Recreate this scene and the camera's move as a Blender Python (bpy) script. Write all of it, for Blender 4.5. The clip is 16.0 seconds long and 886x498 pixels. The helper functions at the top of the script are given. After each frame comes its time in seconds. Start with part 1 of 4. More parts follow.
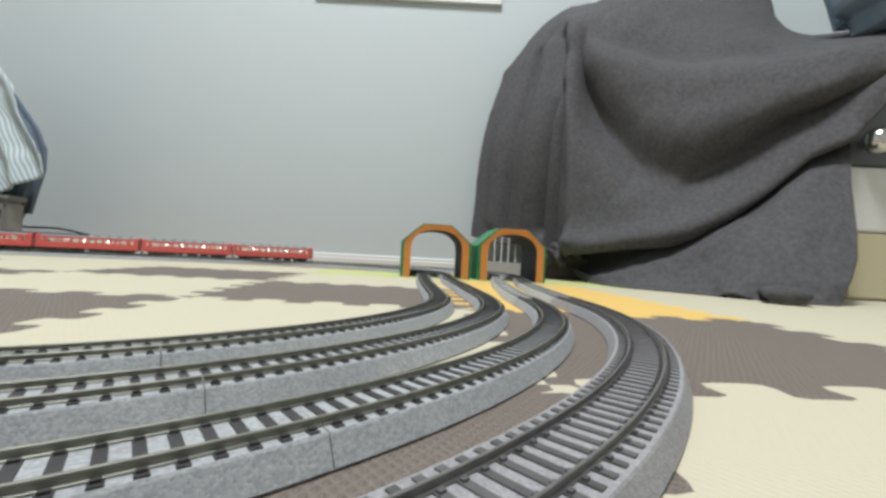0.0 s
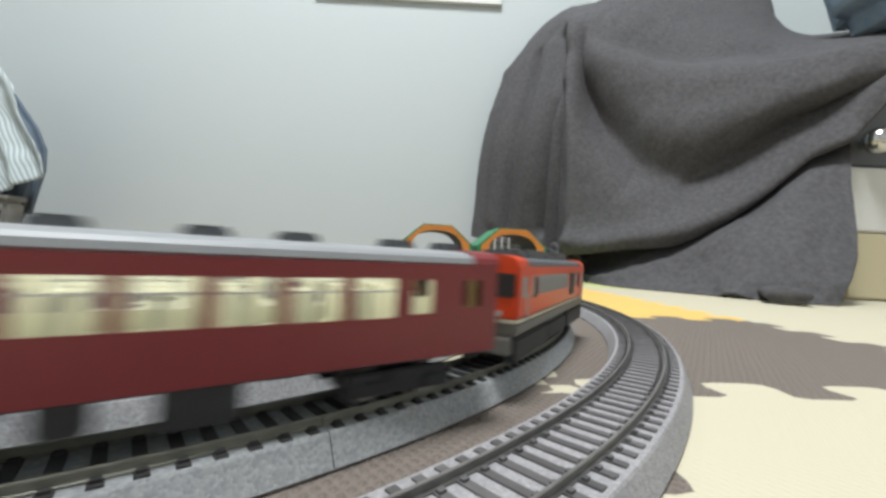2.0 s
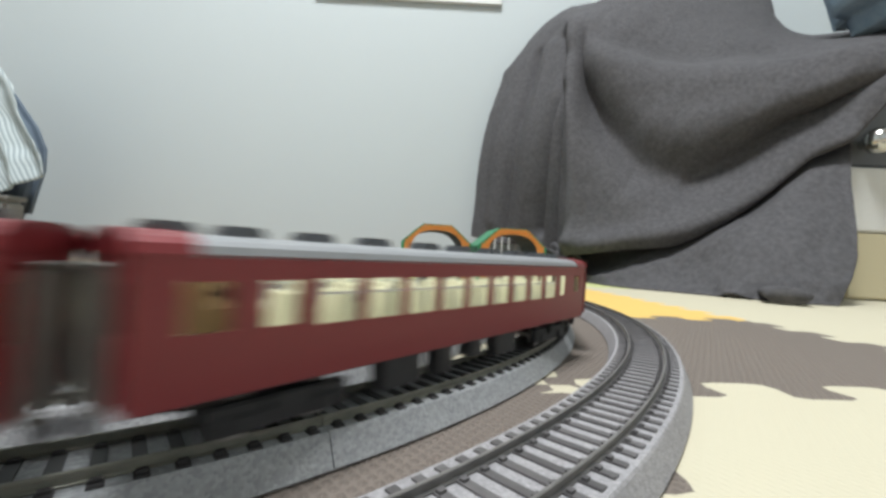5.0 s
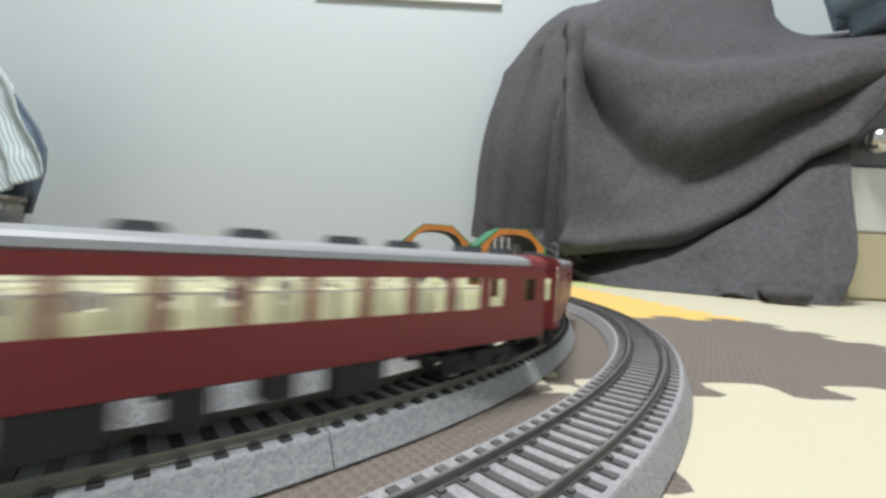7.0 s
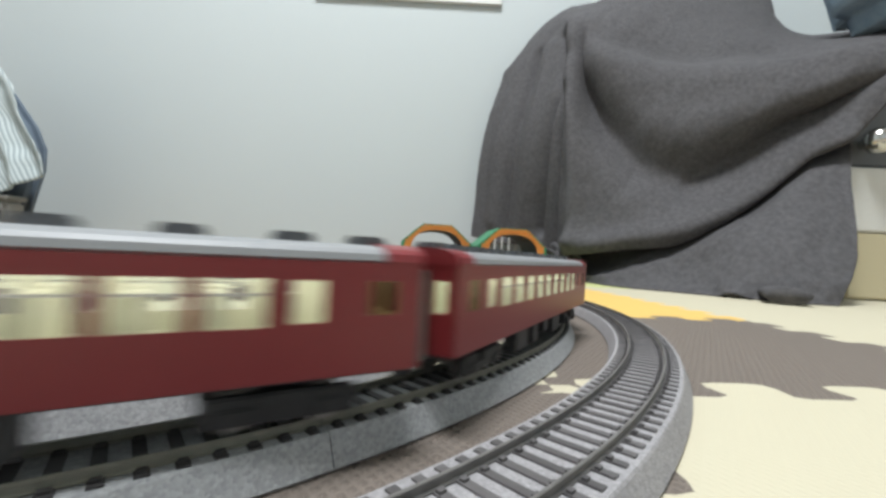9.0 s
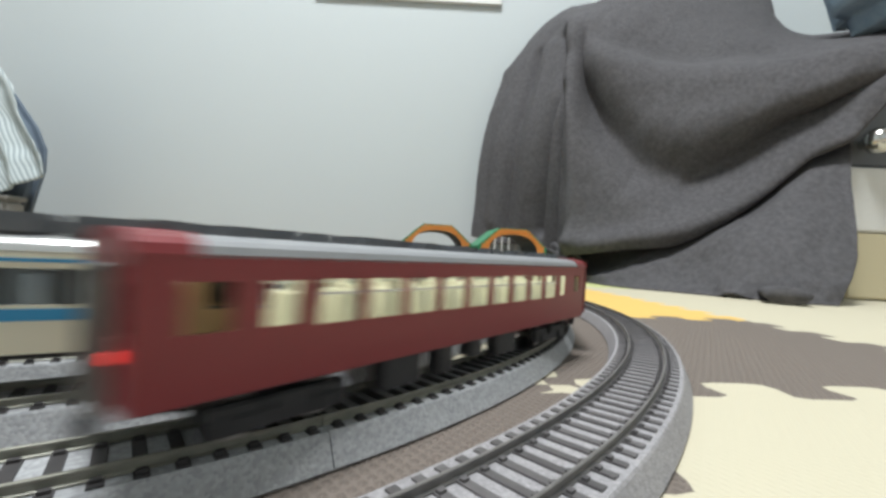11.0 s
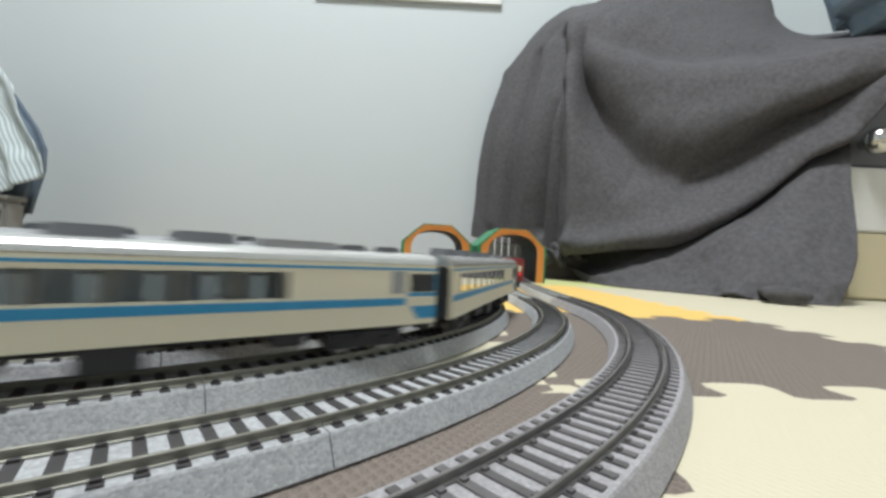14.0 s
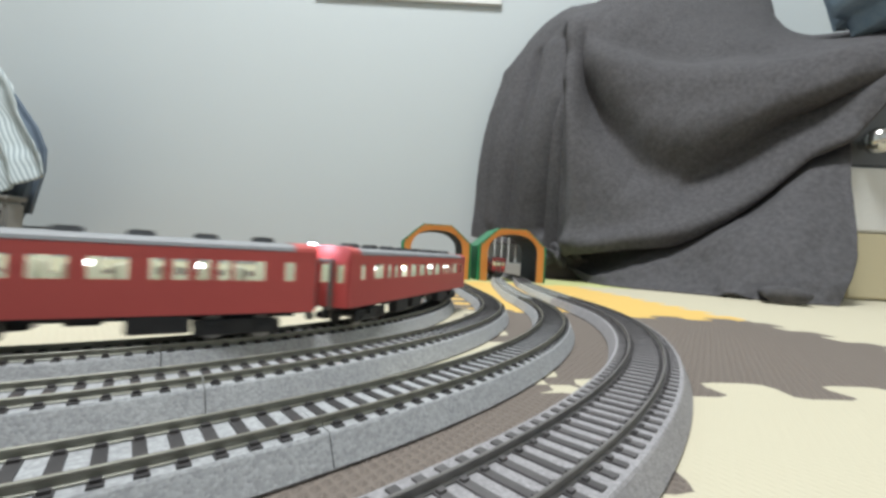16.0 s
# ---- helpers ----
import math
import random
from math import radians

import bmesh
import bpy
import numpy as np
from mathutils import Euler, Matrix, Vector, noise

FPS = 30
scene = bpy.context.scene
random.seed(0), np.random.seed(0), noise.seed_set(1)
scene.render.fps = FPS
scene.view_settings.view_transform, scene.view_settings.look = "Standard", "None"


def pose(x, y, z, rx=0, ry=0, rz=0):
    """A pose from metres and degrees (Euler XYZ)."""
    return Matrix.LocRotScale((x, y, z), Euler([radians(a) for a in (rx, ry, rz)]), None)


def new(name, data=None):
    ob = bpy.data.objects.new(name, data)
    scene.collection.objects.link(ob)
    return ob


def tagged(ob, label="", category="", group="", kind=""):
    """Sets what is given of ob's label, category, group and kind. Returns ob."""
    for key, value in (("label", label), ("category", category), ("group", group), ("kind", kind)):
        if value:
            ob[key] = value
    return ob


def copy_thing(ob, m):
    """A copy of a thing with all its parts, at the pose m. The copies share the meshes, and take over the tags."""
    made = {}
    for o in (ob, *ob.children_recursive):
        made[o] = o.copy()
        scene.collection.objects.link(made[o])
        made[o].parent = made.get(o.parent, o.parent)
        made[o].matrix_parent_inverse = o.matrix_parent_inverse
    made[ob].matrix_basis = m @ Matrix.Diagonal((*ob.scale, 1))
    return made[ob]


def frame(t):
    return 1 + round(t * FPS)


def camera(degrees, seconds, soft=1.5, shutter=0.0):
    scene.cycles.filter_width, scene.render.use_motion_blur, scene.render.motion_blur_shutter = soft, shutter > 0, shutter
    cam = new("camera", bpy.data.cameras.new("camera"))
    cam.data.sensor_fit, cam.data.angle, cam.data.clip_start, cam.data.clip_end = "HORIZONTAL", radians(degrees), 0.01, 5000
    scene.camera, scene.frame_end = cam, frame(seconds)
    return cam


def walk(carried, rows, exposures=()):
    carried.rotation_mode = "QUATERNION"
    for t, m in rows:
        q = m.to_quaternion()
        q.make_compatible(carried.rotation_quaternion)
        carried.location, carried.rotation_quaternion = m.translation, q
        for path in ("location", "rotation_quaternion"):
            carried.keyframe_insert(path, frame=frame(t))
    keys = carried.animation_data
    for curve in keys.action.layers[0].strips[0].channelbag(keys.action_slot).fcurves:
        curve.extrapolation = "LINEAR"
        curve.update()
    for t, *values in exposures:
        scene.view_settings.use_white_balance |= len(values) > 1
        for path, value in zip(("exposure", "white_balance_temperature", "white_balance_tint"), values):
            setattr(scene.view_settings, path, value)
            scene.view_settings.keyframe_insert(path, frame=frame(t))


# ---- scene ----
from mathutils.geometry import tessellate_polygon

CAM_Z = 0.0325
cam = camera(94.88, 16.0, soft=3.1, shutter=0.85)
VIEW = pose(0, 0, CAM_Z, 90 + 0.92, 0, 0) @ pose(0, 0, 0, 0, 0, 3.04)
walk(cam, [(0.0, VIEW), (16.0, VIEW)], exposures=[(0.0, -0.22), (0.5, -0.22), (1.0, -0.22), (1.4, -0.02), (1.7, 0.0), (11.0, 0.0), (12.0, -0.02), (14.5, -0.06), (16.0, -0.1)])

# ---- light: one ceiling lamp in a closed room ----
world = bpy.data.worlds.new("room_dark")
scene.world = world
world.use_nodes = True
world.node_tree.nodes["Background"].inputs[0].default_value = (0.62, 0.72, 0.8, 1)
world.node_tree.nodes["Background"].inputs[1].default_value = 0.05
LAMP_AT = (-0.22, -0.05, 2.28)
lamp = new("ceiling_lamp_light", bpy.data.lights.new("ceiling_lamp_light", "AREA"))
lamp.data.shape, lamp.data.size, lamp.data.energy = "DISK", 0.60, 72
lamp.data.color = (0.915, 0.962, 0.995)
lamp.matrix_world = pose(*LAMP_AT)


# ---- materials ----
def material(name, base, rough=0.6, metal=0.0, spots=0.0, scale=60.0, fine=400.0, bump=0.0, second=None, spec=0.5, emit=None, strength=0.0,
             vary=0.0):
    """Base colour with two scales of variation, roughness and relief; sizes in 1/m."""
    m = bpy.data.materials.new(name)
    m.use_nodes = True
    nt = m.node_tree
    b = nt.nodes["Principled BSDF"]
    b.inputs["Roughness"].default_value, b.inputs["Metallic"].default_value = rough, metal
    b.inputs["Specular IOR Level"].default_value = spec
    second = second or tuple(c * 0.72 for c in base)
    co = nt.nodes.new("ShaderNodeTexCoord")
    coarse, grain = nt.nodes.new("ShaderNodeTexNoise"), nt.nodes.new("ShaderNodeTexNoise")
    for n, s in ((coarse, scale), (grain, fine)):
        n.inputs["Scale"].default_value, n.inputs["Detail"].default_value = s, 4
        nt.links.new(co.outputs["Object"], n.inputs["Vector"])
    add = nt.nodes.new("ShaderNodeMath")
    add.operation = "ADD"
    nt.links.new(coarse.outputs["Fac"], add.inputs[0])
    nt.links.new(grain.outputs["Fac"], add.inputs[1])
    ramp = nt.nodes.new("ShaderNodeMapRange")
    ramp.inputs["From Min"].default_value, ramp.inputs["From Max"].default_value = 0.75, 1.25
    ramp.inputs["To Max"].default_value = spots
    nt.links.new(add.outputs[0], ramp.inputs["Value"])
    mix = nt.nodes.new("ShaderNodeMix")
    mix.data_type = "RGBA"
    mix.inputs["A"].default_value, mix.inputs["B"].default_value = (*base, 1), (*second, 1)
    nt.links.new(ramp.outputs[0], mix.inputs["Factor"])
    col = mix.outputs["Result"]
    if vary:
        info, hsv = nt.nodes.new("ShaderNodeObjectInfo"), nt.nodes.new("ShaderNodeHueSaturation")
        mr = nt.nodes.new("ShaderNodeMapRange")
        mr.inputs["To Min"].default_value, mr.inputs["To Max"].default_value = 1 - vary, 1 + vary
        nt.links.new(info.outputs["Random"], mr.inputs["Value"])
        nt.links.new(mr.outputs[0], hsv.inputs["Value"])
        nt.links.new(col, hsv.inputs["Color"])
        col = hsv.outputs["Color"]
    nt.links.new(col, b.inputs["Base Color"])
    if bump:
        bp = nt.nodes.new("ShaderNodeBump")
        bp.inputs["Strength"].default_value, bp.inputs["Distance"].default_value = bump, 0.0006
        nt.links.new(grain.outputs["Fac"], bp.inputs["Height"])
        nt.links.new(bp.outputs[0], b.inputs["Normal"])
    if emit:
        b.inputs["Emission Color"].default_value, b.inputs["Emission Strength"].default_value = (*emit, 1), strength
    return m


def foam(name, base, second, depth=0.5):
    """Embossed foam mat: a woven relief of about 3.5 mm."""
    m = material(name, base, 0.75, spots=0.35, scale=9, fine=900, second=second, spec=0.3)
    nt = m.node_tree
    co = nt.nodes.new("ShaderNodeTexCoord")
    waves = []
    for turn, size in ((38, 520), (-38, 520)):
        mp, w = nt.nodes.new("ShaderNodeMapping"), nt.nodes.new("ShaderNodeTexWave")
        mp.inputs["Rotation"].default_value = (0, 0, radians(turn))
        w.inputs["Scale"].default_value, w.inputs["Distortion"].default_value = size / 3.2, 0.5
        nt.links.new(co.outputs["Object"], mp.inputs["Vector"])
        nt.links.new(mp.outputs[0], w.inputs["Vector"])
        waves.append(w)
    mul = nt.nodes.new("ShaderNodeMath")
    mul.operation = "MULTIPLY"
    nt.links.new(waves[0].outputs["Fac"], mul.inputs[0])
    nt.links.new(waves[1].outputs["Fac"], mul.inputs[1])
    bp = nt.nodes.new("ShaderNodeBump")
    bp.inputs["Strength"].default_value, bp.inputs["Distance"].default_value = depth, 0.0011
    nt.links.new(mul.outputs[0], bp.inputs["Height"])
    nt.links.new(bp.outputs[0], nt.nodes["Principled BSDF"].inputs["Normal"])
    return m


def glass(name, tint, rough=0.02):
    m = bpy.data.materials.new(name)
    m.use_nodes = True
    nt = m.node_tree
    nt.nodes.remove(nt.nodes["Principled BSDF"])
    tr, gl, mx = nt.nodes.new("ShaderNodeBsdfTransparent"), nt.nodes.new("ShaderNodeBsdfGlossy"), nt.nodes.new("ShaderNodeMixShader")
    fr = nt.nodes.new("ShaderNodeFresnel")
    fr.inputs["IOR"].default_value = 1.25
    tr.inputs[0].default_value, gl.inputs["Roughness"].default_value = (*tint, 1), rough
    nt.links.new(fr.outputs[0], mx.inputs[0])
    nt.links.new(tr.outputs[0], mx.inputs[1])
    nt.links.new(gl.outputs[0], mx.inputs[2])
    nt.links.new(mx.outputs[0], nt.nodes["Material Output"].inputs["Surface"])
    return m


WALL = material("wallpaper", (0.555, 0.595, 0.60), 0.85, spots=0.25, scale=2.5, fine=500, second=(0.52, 0.56, 0.575), bump=0.15)
WHITE = material("white_paint", (0.74, 0.73, 0.70), 0.5, spots=0.2, scale=5)
FLOORWOOD = material("floor_wood", (0.42, 0.30, 0.18), 0.45, spots=0.6, scale=12, second=(0.30, 0.2, 0.11))
CREAM = foam("cream_foam", (0.565, 0.515, 0.385), (0.535, 0.485, 0.36), 0.16)
BROWN = foam("brown_foam", (0.192, 0.159, 0.135), (0.165, 0.138, 0.118), 0.65)
YELLOW = foam("yellow_foam", (0.74, 0.49, 0.15), (0.70, 0.45, 0.13), 0.2)
LIME = foam("lime_foam", (0.52, 0.55, 0.24), (0.58, 0.55, 0.29), 0.2)
def stones(name, light, dark, size, bump=0.6):
    """Moulded ballast: small stones of uneven tone with dark gaps, and slow dirt over them."""
    m = material(name, light, 0.85, spots=0.45, scale=120, fine=900, second=dark, spec=0.3)
    nt = m.node_tree
    b = nt.nodes["Principled BSDF"]
    co, cell, hue = nt.nodes.new("ShaderNodeTexCoord"), nt.nodes.new("ShaderNodeTexVoronoi"), nt.nodes.new("ShaderNodeHueSaturation")
    cell.inputs["Scale"].default_value, cell.inputs["Randomness"].default_value = size, 1.0
    nt.links.new(co.outputs["Object"], cell.inputs["Vector"])
    sep, tone = nt.nodes.new("ShaderNodeSeparateColor"), nt.nodes.new("ShaderNodeMapRange")
    nt.links.new(cell.outputs["Color"], sep.inputs[0])
    tone.inputs["To Min"].default_value, tone.inputs["To Max"].default_value = 0.80, 1.14
    nt.links.new(sep.outputs[0], tone.inputs["Value"])
    old = b.inputs["Base Color"].links[0].from_socket
    nt.links.new(old, hue.inputs["Color"])
    nt.links.new(tone.outputs[0], hue.inputs["Value"])
    nt.links.new(hue.outputs[0], b.inputs["Base Color"])
    bp = nt.nodes.new("ShaderNodeBump")
    bp.invert = True
    bp.inputs["Strength"].default_value, bp.inputs["Distance"].default_value = bump, 0.0005
    nt.links.new(cell.outputs["Distance"], bp.inputs["Height"])
    nt.links.new(bp.outputs[0], b.inputs["Normal"])
    return m


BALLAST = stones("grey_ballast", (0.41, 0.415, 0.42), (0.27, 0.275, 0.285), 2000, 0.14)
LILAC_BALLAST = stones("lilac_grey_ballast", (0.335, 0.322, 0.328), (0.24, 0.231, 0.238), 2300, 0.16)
# pale track piece; glare off its rails is put into the colour too
PALE_GLARE_BALLAST = stones("pale_glare_ballast", (0.48, 0.485, 0.47), (0.38, 0.38, 0.37), 2300, 0.3)
DUSTY_SLEEPER = material("dusty_sleeper", (0.080, 0.074, 0.075), 0.65, spots=0.6, scale=500, second=(0.115, 0.107, 0.106), vary=0.2)
DULL_RAIL = material("dull_rail", (0.20, 0.19, 0.18), 0.55, 0.3, spots=0.7, scale=120, second=(0.12, 0.115, 0.11))
SLEEPER = material("dark_sleeper", (0.034, 0.031, 0.032), 0.65, spots=0.6, scale=500, second=(0.060, 0.055, 0.053), vary=0.2)
# glancing reflection painted in: rails and sleepers both turned light grey
PALE_GLARE_RAIL = material("pale_glare_rail", (0.46, 0.455, 0.43), 0.5, 0.3, spots=0.4, scale=90)
PALE_GLARE_SLEEPER = material("pale_glare_sleeper", (0.40, 0.40, 0.385), 0.6, spots=0.6, scale=500, second=(0.2, 0.2, 0.19), vary=0.2)
RAIL = material("nickel_rail", (0.27, 0.262, 0.215), 0.45, 0.4, spots=0.7, scale=120, second=(0.17, 0.165, 0.14))
FLEECE = material("grey_fleece", (0.118, 0.113, 0.117), 0.95, spots=0.75, scale=150, fine=620, second=(0.062, 0.059, 0.063), bump=1.0, spec=0.15)
GREEN = material("green_plastic", (0.02, 0.24, 0.10), 0.4, spots=0.5, scale=60, second=(0.015, 0.17, 0.07))
ORANGE = material("orange_plastic", (0.66, 0.25, 0.05), 0.45, spots=0.4, scale=60, second=(0.56, 0.2, 0.04))
DARKIN = material("dark_lining", (0.035, 0.05, 0.055), 0.7, spots=0.4, scale=40)
MAROON = material("maroon_paint", (0.225, 0.027, 0.031), 0.36, spots=0.3, scale=40, second=(0.195, 0.022, 0.027))
VERMILION = material("vermilion_paint", (0.74, 0.075, 0.022), 0.35, spots=0.25, scale=40, second=(0.66, 0.06, 0.02))
RED = material("red_paint", (0.60, 0.100, 0.090), 0.42, spots=0.25, scale=40, second=(0.54, 0.088, 0.08))
IVORY = material("ivory_paint", (0.80, 0.73, 0.56), 0.33, spots=0.2, scale=40, second=(0.76, 0.69, 0.53))
BLUE = material("blue_stripe", (0.03, 0.27, 0.50), 0.4, spots=0.2, scale=60)
ROOFGREY = material("roof_grey", (0.30, 0.305, 0.315), 0.4, spots=0.3, scale=60)
ROOFDARK = material("roof_dark", (0.12, 0.125, 0.135), 0.5, spots=0.5, scale=80, second=(0.09, 0.095, 0.10))
SILVER = material("silver_paint", (0.62, 0.62, 0.60), 0.25, 0.5, spots=0.2, scale=60)
UNDER = material("underframe_black", (0.018, 0.018, 0.02), 0.55, spots=0.5, scale=90, second=(0.04, 0.04, 0.042))
SKIRTGREY = material("skirt_grey", (0.21, 0.20, 0.18), 0.5, spots=0.4, scale=60)
PALELINE = material("pale_line", (0.62, 0.58, 0.46), 0.5)
LOUVRE = material("grey_louvre", (0.33, 0.34, 0.335), 0.5, spots=0.3, scale=300)
GANGWAY = material("gangway_grey", (0.20, 0.195, 0.18), 0.6, spots=0.4, scale=200)
STEEL = material("wheel_steel", (0.35, 0.34, 0.32), 0.35, 0.8, spots=0.4, scale=300)
SEATS = material("cream_interior", (0.66, 0.66, 0.56), 0.7, spots=0.4, scale=120, second=(0.50, 0.49, 0.38))
BLUESEAT = material("blue_interior", (0.72, 0.77, 0.80), 0.7, spots=0.5, scale=120, second=(0.60, 0.62, 0.60))
GLOW = material("interior_light", (0.9, 0.88, 0.75), 0.5, emit=(1.0, 0.97, 0.86), strength=2.6)
BRIGHTSTRIP = material("white_strip_light", (0.9, 0.9, 0.88), 0.5, emit=(0.95, 0.97, 1.0), strength=2.2)
HEADLIGHT = material("headlight", (0.9, 0.9, 0.95), 0.2, emit=(0.75, 0.78, 1.0), strength=40)
SPARK = material("interior_lamp", (0.9, 0.9, 0.9), 0.3, emit=(0.95, 0.97, 1.0), strength=9)
TAIL = material("tail_light", (0.5, 0.02, 0.02), 0.3, emit=(1.0, 0.06, 0.05), strength=1.0)
PANE = glass("window_glass", (0.90, 0.92, 0.88))
DARKPANE = glass("tinted_glass", (0.80, 0.83, 0.85))
AMBERPANE = glass("amber_glass", (0.17, 0.11, 0.07))
CHROME = material("chrome", (0.62, 0.61, 0.58), 0.18, 1.0)

IVORYBOX = material("cream_board", (0.58, 0.51, 0.34), 0.5, spots=0.2, scale=8)
PALEGREY = material("pale_grey_plastic", (0.45, 0.44, 0.41), 0.5, spots=0.3, scale=12)
CLIPBOX = material("dull_grey_plastic", (0.27, 0.265, 0.245), 0.55, spots=0.6, scale=40, second=(0.20, 0.195, 0.18))
CASEBROWN = material("dark_brown_case", (0.075, 0.06, 0.055), 0.5, spots=0.4, scale=20)
NAVY = material("navy_cloth", (0.15, 0.19, 0.24), 0.95, spots=0.6, scale=40, fine=500, bump=0.4)
DENIM = material("denim", (0.20, 0.285, 0.36), 0.95, spots=0.9, scale=45, fine=600, second=(0.30, 0.38, 0.45), bump=0.5)


def striped():
    m = material("striped_cloth", (0.60, 0.62, 0.60), 0.9, spots=0.2, scale=30, fine=600, bump=0.3)
    nt = m.node_tree
    b = nt.nodes["Principled BSDF"]
    co, w, r, mx = nt.nodes.new("ShaderNodeTexCoord"), nt.nodes.new("ShaderNodeTexWave"), nt.nodes.new("ShaderNodeValToRGB"), nt.nodes.new("ShaderNodeMix")
    w.inputs["Scale"].default_value, w.inputs["Distortion"].default_value, w.inputs["Detail Scale"].default_value = 62, 1.2, 0.6
    mp = nt.nodes.new("ShaderNodeMapping")
    mp.inputs["Rotation"].default_value = (0, radians(28), 0)
    nt.links.new(co.outputs["Object"], mp.inputs["Vector"])
    nt.links.new(mp.outputs[0], w.inputs["Vector"])
    r.color_ramp.elements[0].position, r.color_ramp.elements[1].position = 0.35, 0.6
    nt.links.new(w.outputs["Fac"], r.inputs["Fac"])
    mx.data_type = "RGBA"
    mx.inputs["A"].default_value, mx.inputs["B"].default_value = (0.33, 0.385, 0.40, 1), (0.56, 0.61, 0.61, 1)
    nt.links.new(r.outputs["Color"], mx.inputs["Factor"])
    nt.links.new(mx.outputs["Result"], b.inputs["Base Color"])
    return m


STRIPES = striped()


# ---- mesh helpers ----
def part(name, bm, mat, parent=None, label="", smooth=False):
    me = bpy.data.meshes.new(name)
    if smooth:
        for f in bm.faces:
            f.smooth = True
    bm.to_mesh(me)
    bm.free()
    me.materials.append(mat)
    ob = new(name, me)
    if parent:
        ob.parent = parent
    if label:
        ob["label"] = label
    return ob


def boxes(*specs, bevel=0.0):
    """A bmesh of boxes, each (x0, x1, y0, y1, z0, z1)."""
    bm = bmesh.new()
    for x0, x1, y0, y1, z0, z1 in specs:
        v = [bm.verts.new(p) for p in ((x0, y0, z0), (x1, y0, z0), (x1, y1, z0), (x0, y1, z0), (x0, y0, z1), (x1, y0, z1), (x1, y1, z1), (x0, y1, z1))]
        for f in ((3, 2, 1, 0), (4, 5, 6, 7), (0, 1, 5, 4), (1, 2, 6, 5), (2, 3, 7, 6), (3, 0, 4, 7)):
            bm.faces.new([v[i] for i in f])
    if bevel:
        bmesh.ops.bevel(bm, geom=bm.edges[:], offset=bevel, segments=2, affect="EDGES", clamp_overlap=True)
    return bm


def prism(outline, along, axis="x"):
    """A closed outline, in the two other axes, pushed along an axis from along[0] to along[1]."""
    bm = bmesh.new()
    rows = []
    for a in along:
        if axis == "x":
            rows.append([bm.verts.new((a, p, q)) for p, q in outline])
        elif axis == "y":
            rows.append([bm.verts.new((p, a, q)) for p, q in outline])
        else:
            rows.append([bm.verts.new((p, q, a)) for p, q in outline])
    n = len(outline)
    for r0, r1 in zip(rows, rows[1:]):
        for i in range(n):
            bm.faces.new((r0[i], r0[(i + 1) % n], r1[(i + 1) % n], r1[i]))
    bm.faces.new(rows[0][::-1])
    bm.faces.new(rows[-1])
    bmesh.ops.recalc_face_normals(bm, faces=bm.faces[:])
    return bm


def tube(r, z0, z1, at=(0, 0), n=16, taper=1.0):
    bm = bmesh.new()
    bmesh.ops.create_cone(bm, cap_ends=True, segments=n, radius1=r, radius2=r * taper, depth=z1 - z0)
    bmesh.ops.translate(bm, verts=bm.verts[:], vec=(at[0], at[1], (z0 + z1) / 2))
    return bm


def sweep(section, pts, closed=False):
    """An open or closed cross-section (offset, height) swept along plan points, capped at its ends."""
    pts = np.asarray(pts, float)
    way = np.gradient(pts, axis=0)
    way /= np.linalg.norm(way, axis=1)[:, None]
    out = np.stack([way[:, 1], -way[:, 0]], 1)
    bm = bmesh.new()
    rows = [[bm.verts.new((*(p + o * a), z)) for a, z in section] for p, o in zip(pts, out)]
    n = len(section)
    for r0, r1 in zip(rows, rows[1:]):
        for i in range(n):
            bm.faces.new((r0[i], r0[(i + 1) % n], r1[(i + 1) % n], r1[i]))
    bm.faces.new(rows[0][::-1])
    bm.faces.new(rows[-1])
    bmesh.ops.recalc_face_normals(bm, faces=bm.faces[:])
    return bm


def empty(name, m=None):
    ob = new(name)
    ob.empty_display_size = 0.02
    if m is not None:
        ob.matrix_world = m
    return ob


# ---- the room ----
WALL_Y = 1.05
X0, X1, Y0, TOP, FLOOR_Z = -1.9, 1.5, -1.9, 2.35, -0.012


